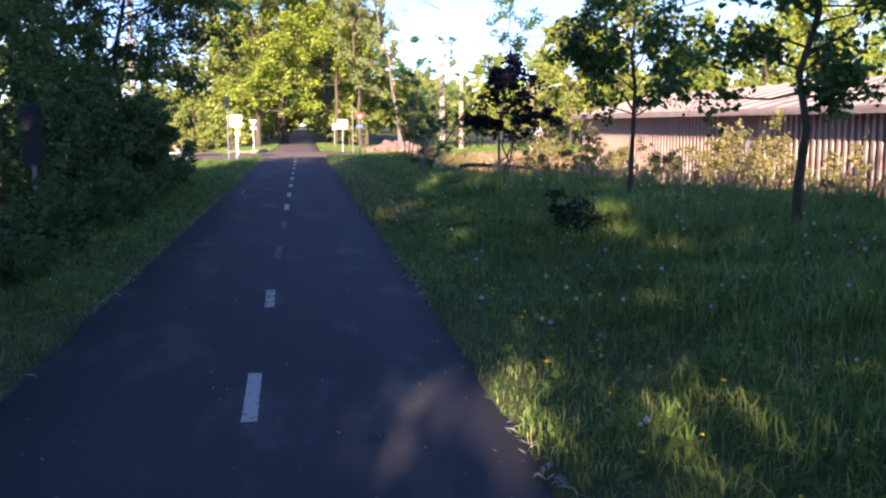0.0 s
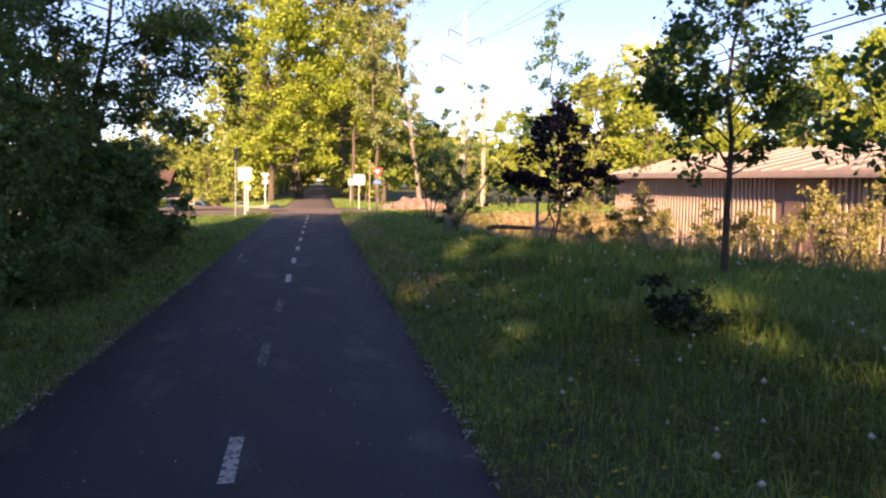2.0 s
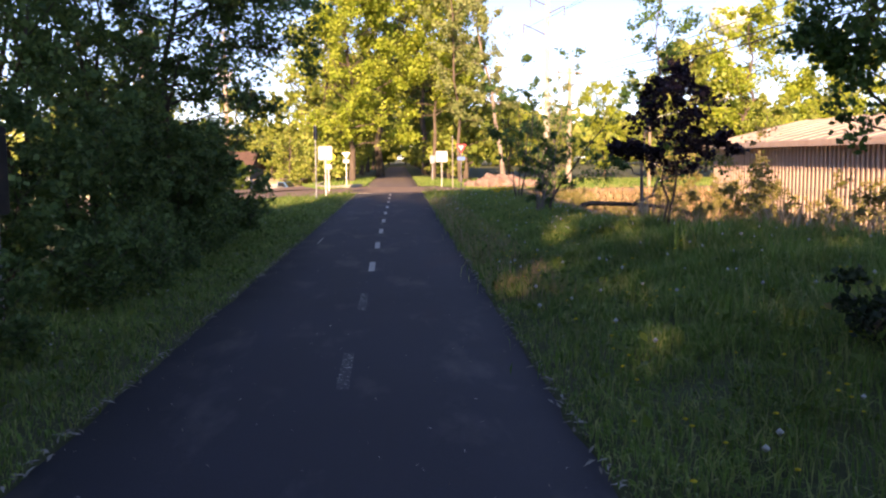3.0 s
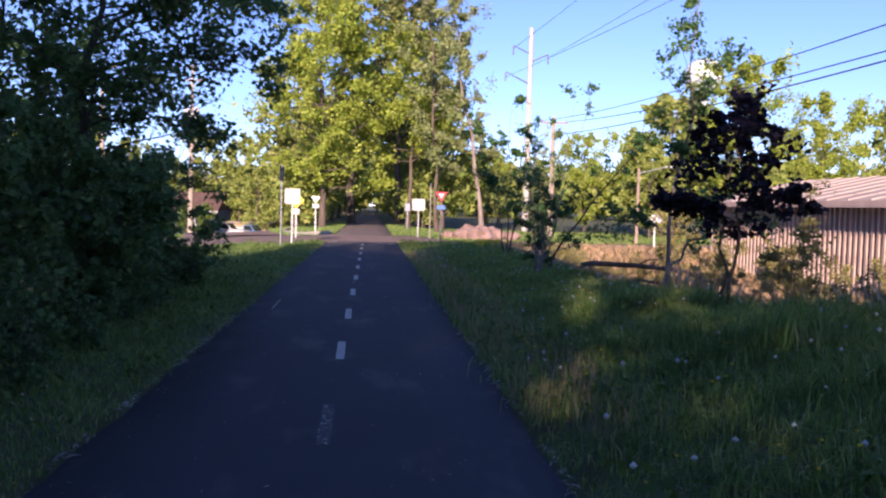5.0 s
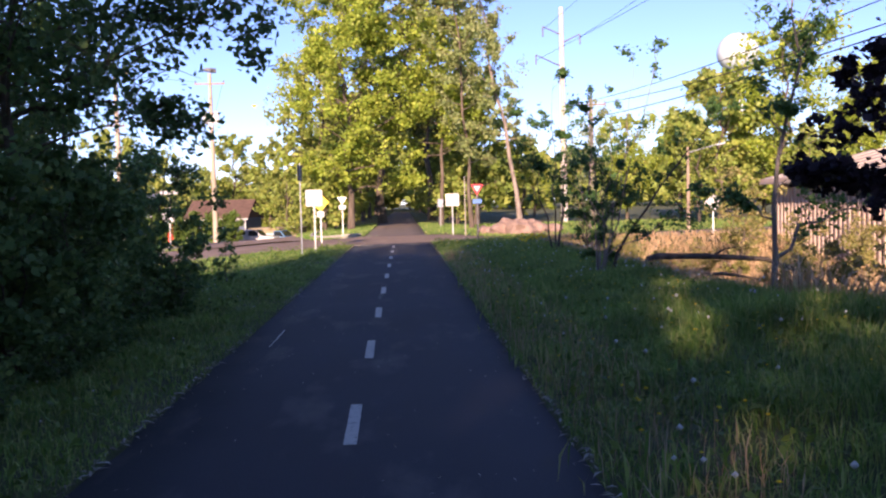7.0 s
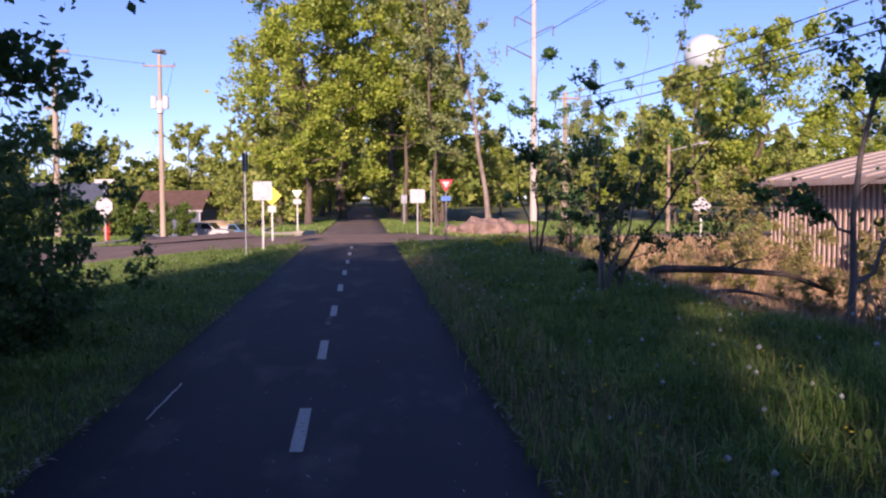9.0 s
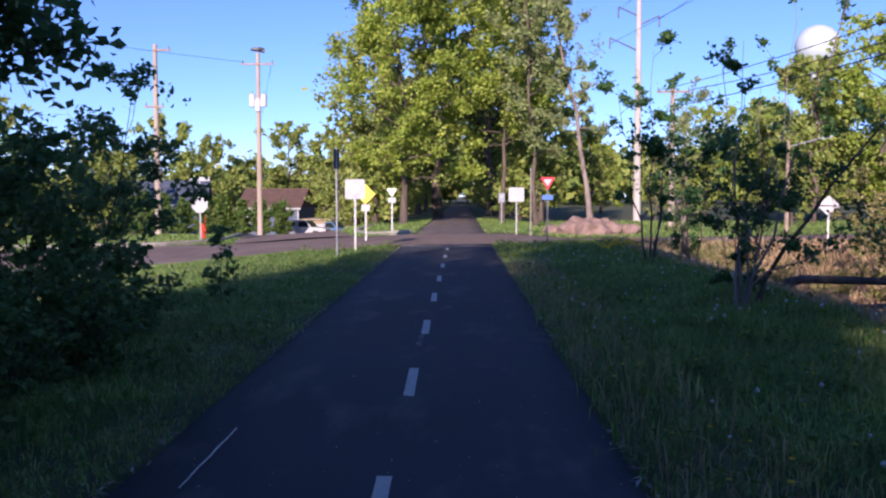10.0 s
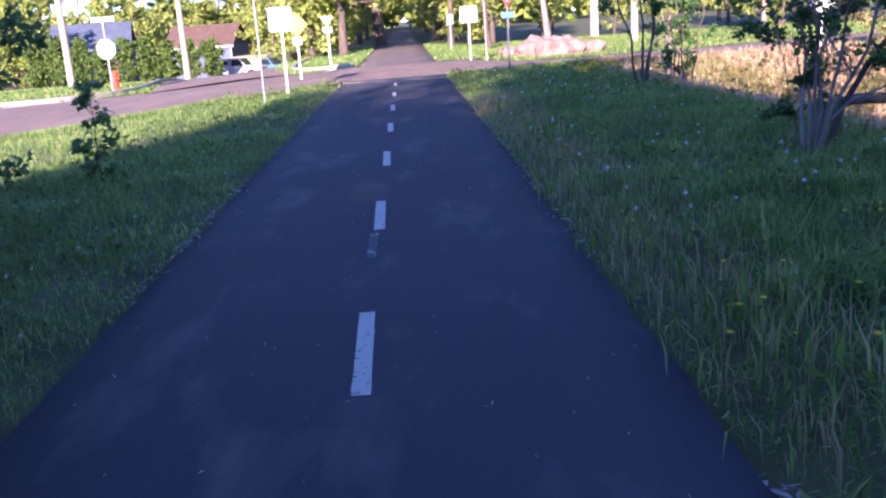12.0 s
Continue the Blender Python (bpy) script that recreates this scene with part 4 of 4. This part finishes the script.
tree("multi_stem_tree", 6.0, 31.5, H(6.0, 31.5), "slim multi-stemmed tree with thin foliage", 3.2, 0.9, 0.04, 3000, 0.075, LEAF_YOUNG, BARK, base=0.1, limbs=28, twigs=5, seed=59, stems=4, spread=0.25, shape="vase", group=YG)
far_sapling = tree("multi_stem_tree", 9.2, 28.5, H(9.2, 28.5), "leafy young tree among the dry scrub", 2.6, 0.9, 0.03, 2600, 0.075, LEAF_BRUSH, BARK, base=0.1, limbs=28, twigs=5, seed=65, stems=4, spread=0.25, shape="vase", group=YG)
copy_thing(far_sapling, pose(11.4, 33.6, H(11.4, 33.6), 0, 0, 120))
copy_thing(far_sapling, pose(8.0, 17.8, H(8.0, 17.8), 0, 0, 210) @ Matrix.Diagonal((1, 1, 0.95, 1)))
tree("dark_brush", 3.6, 4.7, H(3.6, 4.7), "low dark leafy brush clump in the grass", 0.3, 0.5, 0.01, 700, 0.06, LEAF_DARK, base=0.05, limbs=22, twigs=4, seed=63, stems=5, spread=0.7, shape="vase", category="shrub")

# ---- fallen log ----
V, F = tubes([([(5.75, 25.0, -0.35), (5.77, 25.0, -0.05), (5.85, 25.0, 0.12), (6.1, 25.0, 0.17), (7.3, 25.1, 0.13), (8.6, 25.2, 0.02), (9.6, 25.3, -0.35)], [0.09, 0.085, 0.08, 0.075, 0.065, 0.055, 0.04], 10),
              ([(5.85, 24.95, -0.22), (6.6, 24.9, -0.3), (7.5, 24.9, -0.25), (8.3, 24.8, -0.4)], [0.05, 0.05, 0.04, 0.02], 8),
              ([(7.3, 25.1, 0.13), (7.6, 25.0, 0.3), (8.1, 24.9, 0.36)], [0.025, 0.018, 0.006], 5)])
tagged(placed("fallen_branch", mesh_of("fallen_branch", V, F, True), BARK), "bare brown fallen branch arching over dry scrub", "branch")

# ---- scrub below the bank ----
scrub_a = tree("scrub_bush", 7.2, 19.5, H(7.2, 19.5), "sunlit yellow-green scrub bush with reddish stems", 1.25, 0.75, 0.018, 2200, 0.065, LEAF_BRUSH, BARK_PALE, base=0.08, limbs=26, twigs=5, seed=101, stems=5, spread=0.25, shape="vase", group="scrub", category="shrub")
scrub_b = tree("scrub_bush", 8.8, 15.0, H(8.8, 15.0), "sunlit yellow-green scrub bush with reddish stems", 1.6, 0.85, 0.018, 2400, 0.065, LEAF_BRUSH, BARK_PALE, base=0.08, limbs=26, twigs=5, seed=102, stems=6, spread=0.25, shape="vase", group="scrub", category="shrub")
rr = random.Random(9)
for i in range(40):
    y = rr.uniform(7, 34)
    x = 5.0 + 0.5 * max(0, 14 - y) + rr.uniform(1.3, 6.0)
    if x > 9.2 and y > 18.5:
        x = rr.uniform(6.6, 9.0)
    if 23.5 < y < 26.5 and x < 9:
        y += 3.5
    s = rr.uniform(0.65, 1.15)
    if 17.5 < y < 28 and x < 9:
        continue
    if y > 17:
        s *= 0.55
    copy_thing((scrub_a, scrub_b)[i % 2], pose(x, y, H(x, y), 0, 0, rr.uniform(0, 360)) @ Matrix.Diagonal((s, s, s * rr.uniform(0.8, 1.15), 1)))

for i, (x, y) in enumerate([(8.9, 20.2), (9.3, 22.6), (9.4, 27.0), (9.7, 29.5), (11, 19.6), (12.6, 19.3), (14.5, 18.6), (8.4, 18.2), (7.4, 29.5), (13.6, 22.0), (13.2, 25.5), (12.4, 28.0), (11.2, 23.0), (12.0, 16.5), (13.5, 34.5), (13.0, 36.5), (10.5, 35.5), (9.6, 25.2), (10.6, 28.6), (11.6, 31.0), (9.2, 30.4), (12.6, 32.0), (13.6, 30.5), (8.8, 33.2), (14.8, 32.4)]):
    s = rr.uniform(0.75, 1.1) * (0.55 if y > 21 and x < 12.3 else 1)
    copy_thing((scrub_a, scrub_b)[i % 2], pose(x, y, H(x, y), 0, 0, 70 * i) @ Matrix.Diagonal((s, s, s, 1)))

# ---- large trees beyond the crossing ----
tree("maple", -2.9, 61, 0, "tall spreading maple with sunlit yellow-green leaves", 17, 5.2, 0.2, 42000, 0.2, LEAF_MAPLE, base=0.12, limbs=56, twigs=9, seed=61, lean=(-0.2, 0), uneven=2, clump=0.8)
tree("poplar", 7.3, 57, 0, "leaning poplar with a bare pale trunk and airy leaves", 16, 2.4, 0.15, 9500, 0.17, LEAF_POPLAR, BARK_PALE, base=0.3, limbs=30, twigs=6, seed=62, lean=(-2.9, 0), uneven=2)
tree("poplar", 4.6, 59.5, 0, "tall poplar with airy hanging leaves", 18, 2.5, 0.13, 14000, 0.17, LEAF_POPLAR, BARK, base=0.2, limbs=36, twigs=7, seed=64, lean=(-1.0, 0), shape="column")
pine = tree("pine", -1.2, 74, 0, "tall pine above the far trail", 22, 3.6, 0.3, 10000, 0.34, LEAF_PINE, base=0.3, limbs=48, twigs=6, seed=63, shape="column", rise=0.4)
copy_thing(pine, pose(2.8, 80, 0, 0, 0, 100))
FA = "sunlit broadleaf tree among the woods"
far_a = tree("broadleaf_tree", -5.4, 70, 0, FA, 12, 4.2, 0.2, 4400, 0.39, LEAF_FAR, base=0.1, limbs=32, twigs=4, seed=71, group="woods")
far_b = tree("broadleaf_tree", 5.6, 68, 0, FA, 10, 3.8, 0.18, 4400, 0.37, LEAF_FAR, base=0.08, limbs=30, twigs=4, seed=72, group="woods")
far_c = tree("broadleaf_tree", 40, 60, H(40, 60), "sunlit yellow-green broadleaf tree near the metal shed", 11, 4.4, 0.2, 11000, 0.25, LEAF_MAPLE, base=0.1, limbs=32, twigs=5, seed=73, group="woods")
spots = [(-5.4, 82, 1), (-5.2, 94, 1), (-5.5, 108, 1), (-5, 124, 1), (-5, 146, 1), (5.4, 82, 1), (5.4, 95, 1), (5.2, 110, 1), (5.4, 128, 1), (5, 150, 1), (-4, 182, 1), (4.5, 184, 1),
         (10, 76, 0.6), (14, 72, 0.5), (18, 74, 0.55), (23, 76, 0.62), (29, 74, 0.75), (27, 62, 0.62), (33, 64, 0.75), (22.5, 66, 1.05), (27.5, 67, 1.1), (25, 72, 1.2), (-1.9, 196, 0.9), (1.9, 204, 1.0), (39, 76, 1), (48, 80, 1), (28, 92, 0.8), (58, 88, 1), (44, 62, 0.95), (52, 58, 1), (64, 66, 1), (36, 100, 1), (14, 96, 0.7), (19, 60, 0.55), (38, 54, 0.9), (31, 50, 0.75), (36, 42, 0.8),
         (-12, 100, 0.8), (-20, 142, 1), (-28, 142, 1), (-36, 138, 1), (-13, 150, 1), (-44, 126, 1), (-36, 100, 0.9), (-42, 90, 0.9), (-50, 98, 1), (-38, 104, 0.8), (-47, 100, 0.8), (-46, 74, 1), (-56, 62, 1), (-60, 84, 1), (-24, 162, 1), (-42, 150, 1),
         (-34, 50, 0.8), (-8, 165, 1), (-52, 48, 1), (44, 34, 0.9), (48, 46, 1), (46, 20, 1), (50, 6, 1), (-11, 132, 0.8), (-8.5, 112, 0.8), (-27, 150, 1.4), (-34, 147, 1.4), (-17, 140, 1.25), (-43, 138, 1.4), (-12, 128, 1.1), (-50, 130, 1.4), (-22, 150, 1.35)]
for i, (x, y, s) in enumerate(spots):
    s *= rr.uniform(0.88, 1.12)
    if 11 < x < 26 and y < 52:
        continue
    src = far_c if (x > 12 and i % 2 == 0) else (far_a, far_b)[i % 2]
    copy_thing(src, pose(x, y, H(x, y) - 0.1, 0, 0, rr.uniform(0, 360)) @ Matrix.Diagonal((s, s, s * rr.uniform(0.9, 1.15), 1)))
tree("arching_maple", 2.9, 64, 0, "broad maple reaching over the far trail", 13, 4.6, 0.16, 18000, 0.21, LEAF_MAPLE, base=0.34, limbs=36, twigs=7, seed=76)
arch = tree("arching_tree", -3.4, 88, 0, "broadleaf tree arching over the far trail", 11, 5.0, 0.2, 5000, 0.42, LEAF_FAR, base=0.3, limbs=34, twigs=6, seed=74, group="woods")
for x, y in ((3.4, 96), (-3.4, 104), (3.4, 114), (-3.3, 124), (3.4, 136), (-3.4, 148), (3.4, 160), (-3.4, 172)):
    copy_thing(arch, pose(x, y, 0, 0, 0, rr.uniform(0, 360)))
# the woods that close the view
wr = np.random.default_rng(31)
C = []
for k in range(760):
    ang = wr.uniform(-1.25, 1.25)
    if abs(ang - 0.0) < 0.012:
        continue
    rad = wr.uniform(170, 260)
    cx, cy, hh = rad * math.sin(ang), rad * math.cos(ang), wr.uniform(9, 15)
    q = unit(wr.normal(size=(70, 3))) * wr.uniform(0.55, 1.0, 70)[:, None] * (4.5, 4.5, hh * 0.5)
    C.append(q + (cx, cy, ground_height(cx, cy) + hh * 0.5))
tagged(placed("far_woods", quads_mesh("far_woods", leaves_at(np.concatenate(C), 2.0, wr, 0.1, 0.6, 0.9)), LEAF_FAR), "sunlit green woods along the horizon", "woods", kind="stuff")
# low growth that closes the far trail's sides
low = tree("undergrowth_bush", -4.6, 62, 0, "leafy undergrowth bush beside the trail", 4.4, 2.0, 0.06, 1700, 0.3, LEAF_FAR, base=0.05, limbs=26, twigs=6, seed=77, stems=3, group="undergrowth", category="shrub")
for i in range(26):
    y = 64 + i * 4.5
    x = (4.2 if i % 2 else -4.2) * rr.uniform(0.9, 1.3)
    copy_thing(low, pose(x, y, 0, 0, 0, rr.uniform(0, 360)) @ Matrix.Diagonal((1, 1, rr.uniform(0.8, 1.2), 1)))
# two unseen bushes added behind the start to keep sun off the near trail
copy_thing(low, pose(-2.9, -8.6, 0, 0, 0, 40))
copy_thing(low, pose(-4.2, -7.6, 0, 0, 0, 140))
# trees behind the start of the walk, whose shade lies on the trail
for i, (x, y, s, w) in enumerate([(-6.7, -11, 1.45, 0.75), (-5.9, -14, 1.5, 0.75), (-7.0, -18, 1.6, 0.8), (-7.0, -22, 1.7, 0.75), (-8.6, -29, 1.75, 0.8), (-5.2, -10.5, 1.4, 0.65), (2.3, -9.5, 0.62, 0.8), (4.7, -9.3, 0.58, 0.75), (7.2, -9.0, 0.5, 0.7), (-2.2, -13.8, 0.72, 0.6), (2.2, -14.6, 0.72, 0.7), 
                                  (3.4, -12.5, 0.72, 0.8), (7.5, -12, 0.74, 0.8), (11, -10.5, 0.7, 0.8), (15, -12, 0.74, 0.8), (19.5, -12, 0.72, 0.8), (25, -13, 0.8, 0.9), (3.6, -19, 0.8, 0.8)]):
    copy_thing((far_a, far_b)[i % 2], pose(x, y, H(x, y) - 0.1, 0, 0, rr.uniform(0, 360)) @ Matrix.Diagonal((w, w, s, 1)))
thin = tree("thin_tree", -3.4, -15.5, 0, "airy broadleaf tree casting dappled shade on the trail", 15, 3.4, 0.16, 3200, 0.36, LEAF_FAR, base=0.35, limbs=30, twigs=6, seed=75, group="woods")
copy_thing(thin, pose(-2.2, -19.5, 0, 0, 0, 130) @ Matrix.Diagonal((0.9, 0.9, 1.05, 1)))
copy_thing(thin, pose(-5.0, -10.5, 0, 0, 0, 250) @ Matrix.Diagonal((0.8, 0.8, 0.95, 1)))
# more unseen bushes, added to shade the near right verge
copy_thing(low, pose(2.9, -9.2, 0, 0, 0, 20) @ Matrix.Diagonal((1.2, 1.0, 0.8, 1)))
copy_thing(low, pose(5.6, -8.4, 0.2, 0, 0, 200) @ Matrix.Diagonal((1.2, 1.0, 0.9, 1)))
copy_thing(thin, pose(2.6, -12.5, 0, 0, 0, 20) @ Matrix.Diagonal((0.8, 0.8, 0.6, 1)))
copy_thing(thin, pose(-1.9, -22.5, 0, 0, 0, 310) @ Matrix.Diagonal((0.9, 0.9, 0.8, 1)))
copy_thing(thin, pose(8.4, -12.2, 0, 0, 0, 80) @ Matrix.Diagonal((0.9, 0.9, 0.62, 1)))
# clipped hedge down the street
hedge = tree("hedge_shrub", -28.6, 85, H(-28.6, 85), "clipped upright evergreen hedge shrub", 2.7, 1.3, 0.06, 6000, 0.17, LEAF_HEDGE, base=0.03, limbs=36, twigs=7, seed=81, shape="column", rise=1.0, uneven=0.3, group="hedge", category="shrub")
for i in range(1, 9):
    x = -28.6 + i * 1.65
    s = rr.uniform(0.85, 1.1)
    copy_thing(hedge, pose(x, 85 + 0.3 * i, H(x, 85), 0, 0, 40 * i) @ Matrix.Diagonal((s, s, s * (1.1 - 0.03 * i), 1)))

# ---- grass, weeds and litter ----
rng = np.random.default_rng(77)


def lattice(x, y, s, seed):
    """Smooth value noise for many places at once."""
    r = np.random.default_rng(seed).uniform(0, 1, (256, 256))
    u, v = x * s + 500, y * s + 500
    i, j = np.floor(u).astype(int), np.floor(v).astype(int)
    f, g = u - i, v - j
    f, g = f * f * (3 - 2 * f), g * g * (3 - 2 * g)
    i0, j0, i1, j1 = i % 256, j % 256, (i + 1) % 256, (j + 1) % 256
    return r[i0, j0] * (1 - f) * (1 - g) + r[i1, j0] * f * (1 - g) + r[i0, j1] * (1 - f) * g + r[i1, j1] * f * g


vheight = np.vectorize(ground_height)


def paving_gap(x, y):
    """Distance to the nearest paving."""
    d = np.abs(x) - HALF
    d = np.where((y > 39.6) & (y < 46.4), 9, d)
    for px, py, w in PAVED[::2]:
        d = np.minimum(d, np.hypot(x - px, y - py) - w / 2)
    return d


def blades(x, y, length, width, bend, lift=0.0):
    """One bent, folded blade at each place."""
    n = len(x)
    base = np.stack([x, y, vheight(x, y) - 0.015 + lift], 1)
    az = rng.uniform(0, 2 * np.pi, n)
    out = np.stack([np.cos(az), np.sin(az), np.zeros(n)], 1)
    side = np.stack([-np.sin(az), np.cos(az), np.zeros(n)], 1)
    b = (bend * rng.uniform(0.3, 1.5, n))[:, None]
    L = length[:, None]
    up = np.array([0, 0, 1.0])
    tip = base + up * L * np.cos(np.clip(b, 0, 1.35)) + out * L * np.sin(np.clip(b, 0, 1.35))
    mid = base + up * L * 0.55 + out * L * b * 0.18
    w = (np.asarray(width) * rng.uniform(0.6, 1.3, n))[:, None] / 2
    return np.stack([base, mid - side * w, tip, mid + side * w], 1)


def scatter(n, x0, x1, y0, y1, gap=0.02):
    x, y = rng.uniform(x0, x1, n), rng.uniform(y0, y1, n)
    keep = paving_gap(x, y) > gap - rng.exponential(0.03, n)
    return x[keep], y[keep]


P = []
for n, x0, x1, y0, y1, tall in [(310000, 1.4, 9.0, -5.5, 28, 0.72), (50000, 1.4, 9, 28, 41, 0.72), (130000, -4.6, -1.4, -5.5, 27, 0.6), (60000, -8.5, -1.4, 24, 41, 0.6)]:
    x, y = scatter(n, x0, x1, y0, y1)
    if x0 > 0:
        k = (x < 4.9 + 0.5 * np.maximum(0, 14 - y) + rng.uniform(0, 0.5, len(x))) | (y > 35)
        x, y = x[k], y[k]
    ragged = lattice(x, y, 0.9, 1)
    clump = lattice(x, y, 2.6, 2)
    keep = rng.uniform(0, 1, len(x)) < 0.35 + 0.9 * clump
    x, y, ragged, clump = x[keep], y[keep], ragged[keep], clump[keep]
    edge = np.clip(paving_gap(x, y) / 1.1, 0.0, 1)
    tall = tall * (1 + 0.75 * np.clip((x - 2.6) / 1.2, 0, 1) * np.clip((20 - y) / 8, 0.3, 1)) if x0 > 0 else tall
    L = tall * (0.07 + 0.06 * rng.uniform(0, 1, len(x)) + edge * (0.05 + 0.26 * ragged * clump + 0.10 * rng.uniform(0, 1, len(x)) ** 3))
    P.append(blades(x, y, L, 0.007 + 0.006 * rng.uniform(0, 1, len(x)), 0.75))
x, y = scatter(110000, -24, 30, 40, 70, 0.05)
P.append(blades(x, y, 0.08 + 0.1 * rng.uniform(0, 1, len(x)), np.full(len(x), 0.03), 0.5))
x, y = scatter(30000, -30, -3, 40, 60, 0.05)
P.append(blades(x, y, 0.08 + 0.08 * rng.uniform(0, 1, len(x)), np.full(len(x), 0.03), 0.5))
tagged(placed("grass", quads_mesh("grass", np.concatenate(P)), GRASS), "uneven green verge grass with taller tufts", "grass", kind="stuff")

# tall grass tufts on the bank
P = []
for cx, cy, n, ln in [(3.9, 9.8, 60, 0.62), (4.3, 10.4, 40, 0.55), (4.5, 8.6, 50, 0.5), (3.2, 6.4, 40, 0.42), (5.0, 6.0, 60, 0.5), (1.95, 17.7, 70, 0.34), (1.8, 17.0, 60, 0.3), (1.7, 10.0, 60, 0.26), (2.0, 24.0, 60, 0.34), (1.85, 8.7, 40, 0.24), (3.9, 14.0, 60, 0.42), (6.4, 9.5, 60, 0.55), (1.75, 19.2, 70, 0.26), (1.7, 15.8, 60, 0.24), (1.8, 21.0, 60, 0.26), (1.75, 13.5, 50, 0.22), (2.4, 18.6, 60, 0.32), (1.7, 5.5, 50, 0.2), (-1.8, 20.5, 50, 0.2), (-2.2, 17.0, 60, 0.24)]:
    x, y = cx + rng.normal(0, 0.2, n), cy + rng.normal(0, 0.22, n)
    P.append(blades(x, y, ln * rng.uniform(0.5, 1.1, n), np.full(n, 0.02), 0.35))
tagged(placed("grass_tufts", quads_mesh("grass_tufts", np.concatenate(P)), GRASS), "tall arching grass tufts beside the trail", "grass", kind="stuff")

# broad-leaved weeds
n = 24000
x, y = rng.uniform(-4.4, 8, n), rng.uniform(-5, 38, n)
k = (paving_gap(x, y) > 0.06) & (lattice(x, y, 1.3, 6) > 0.45)
x, y = x[k], y[k]
c = np.stack([x, y, vheight(x, y) + rng.uniform(0.03, 0.22, len(x))], 1)
tagged(placed("weeds", quads_mesh("weeds", leaves_at(c, 0.085, rng, 0.2, 1.5, 0.5)), LEAF_HEDGE), "broad-leaved weeds among the verge grass", "weeds", kind="stuff")

# dry stalks in the scrub and along the edge
P = []
x = np.concatenate([rng.uniform(5.0, 14.6, 46000), rng.uniform(6.0, 14.6, 12000)])
y = np.concatenate([rng.uniform(16, 39, 46000), rng.uniform(6, 18, 12000)])
k = x > 5.1 + 0.5 * np.maximum(0, 14 - y)
P.append(blades(x[k], y[k], np.where(y[k] > 17, 0.4, 1.0) * rng.uniform(0.3, 0.9, k.sum()), np.full(k.sum(), 0.024), 0.6))
x, y = scatter(2400, 1.4, 2.3, 8, 30, 0.03)
P.append(blades(x, y, rng.uniform(0.12, 0.36, len(x)), np.full(len(x), 0.006), 0.4))
tagged(placed("dry_stalks", quads_mesh("dry_stalks", np.concatenate(P)), STRAW), "dry pinkish-brown stalks and seed heads", "dry grass", kind="stuff")

# dandelions: stems with yellow flowers and white seed heads
YELLOW = surface("dandelion_yellow", (0.75, 0.5, 0.02), (0.85, 0.62, 0.03), 20, 90, 0.8)
FLUFF = surface("seed_fluff", (0.5, 0.5, 0.46), (0.66, 0.66, 0.62), 20, 90, 0.95)


def flowers(name, n, r, material, label, tall, x0, x1, y0, y1, flat):
    V, F = [], []
    x, y = scatter(n, x0, x1, y0, y1, 0.1)
    ring = [(math.cos(a), math.sin(a)) for a in [i * math.pi / 3 for i in range(6)]]
    for px, py in zip(x, y):
        z = ground_height(px, py) + tall * rng.uniform(0.6, 1.3)
        s, b = r * rng.uniform(0.7, 1.2), len(V)
        V.append((px, py, z + s * flat))
        V += [(px + s * cx, py + s * cy, z) for cx, cy in ring]
        V.append((px, py, z - s * flat))
        F += [(b, b + 1 + i, b + 1 + (i + 1) % 6) for i in range(6)] + [(b + 7, b + 1 + (i + 1) % 6, b + 1 + i) for i in range(6)]
    return tagged(placed(name, mesh_of(name, V, F, True), material), label, "flowers", kind="stuff")


flowers("dandelion_flowers", 800, 0.016, YELLOW, "small yellow dandelion flowers in the grass", 0.22, 1.6, 7, -4, 36, 0.5)
flowers("dandelion_flowers", 60, 0.05, YELLOW, "patch of yellow flowers by the saplings", 0.3, 4.0, 5.0, 32.5, 34.5, 0.6)
flowers("dandelion_clocks", 380, 0.019, FLUFF, "white dandelion seed heads in the grass", 0.26, 1.6, 7, -4, 34, 1.0)
flowers("clover_heads", 160, 0.012, FLUFF, "tiny white flower heads in the verge", 0.16, -4.2, -1.6, -4, 30, 0.8)

# litter on the trail: fallen catkins, petals, straw along the edges
n = 900
x, y = rng.uniform(-1.38, 1.38, n), rng.uniform(-4, 38, n)
ne = 2400
ex = np.sign(rng.uniform(-1, 1, ne)) * (HALF - rng.exponential(0.035, ne) + 0.03)
ey = rng.uniform(-4, 38, ne)
k = lattice(ex * 0, ey, 0.7, 8) > 0.35
x, y = np.concatenate([x, ex[k]]), np.concatenate([y, ey[k]])
c = np.stack([x, y, np.full(len(x), 0.006)], 1)
Q = leaves_at(c, np.where(np.abs(x) > 1.36, 0.085, 0.03), rng, 0, 8, 0.22)
Q[:, :, 2] = np.clip(Q[:, :, 2], 0.001, 0.02)
tagged(placed("trail_litter", quads_mesh("trail_litter", Q), leafy("dry_bits", [(0.2, 0.17, 0.13), (0.38, 0.34, 0.28), (0.5, 0.47, 0.42)], 0.9, 0.1)), "pale fallen bits and straw on the asphalt", "litter", kind="stuff")
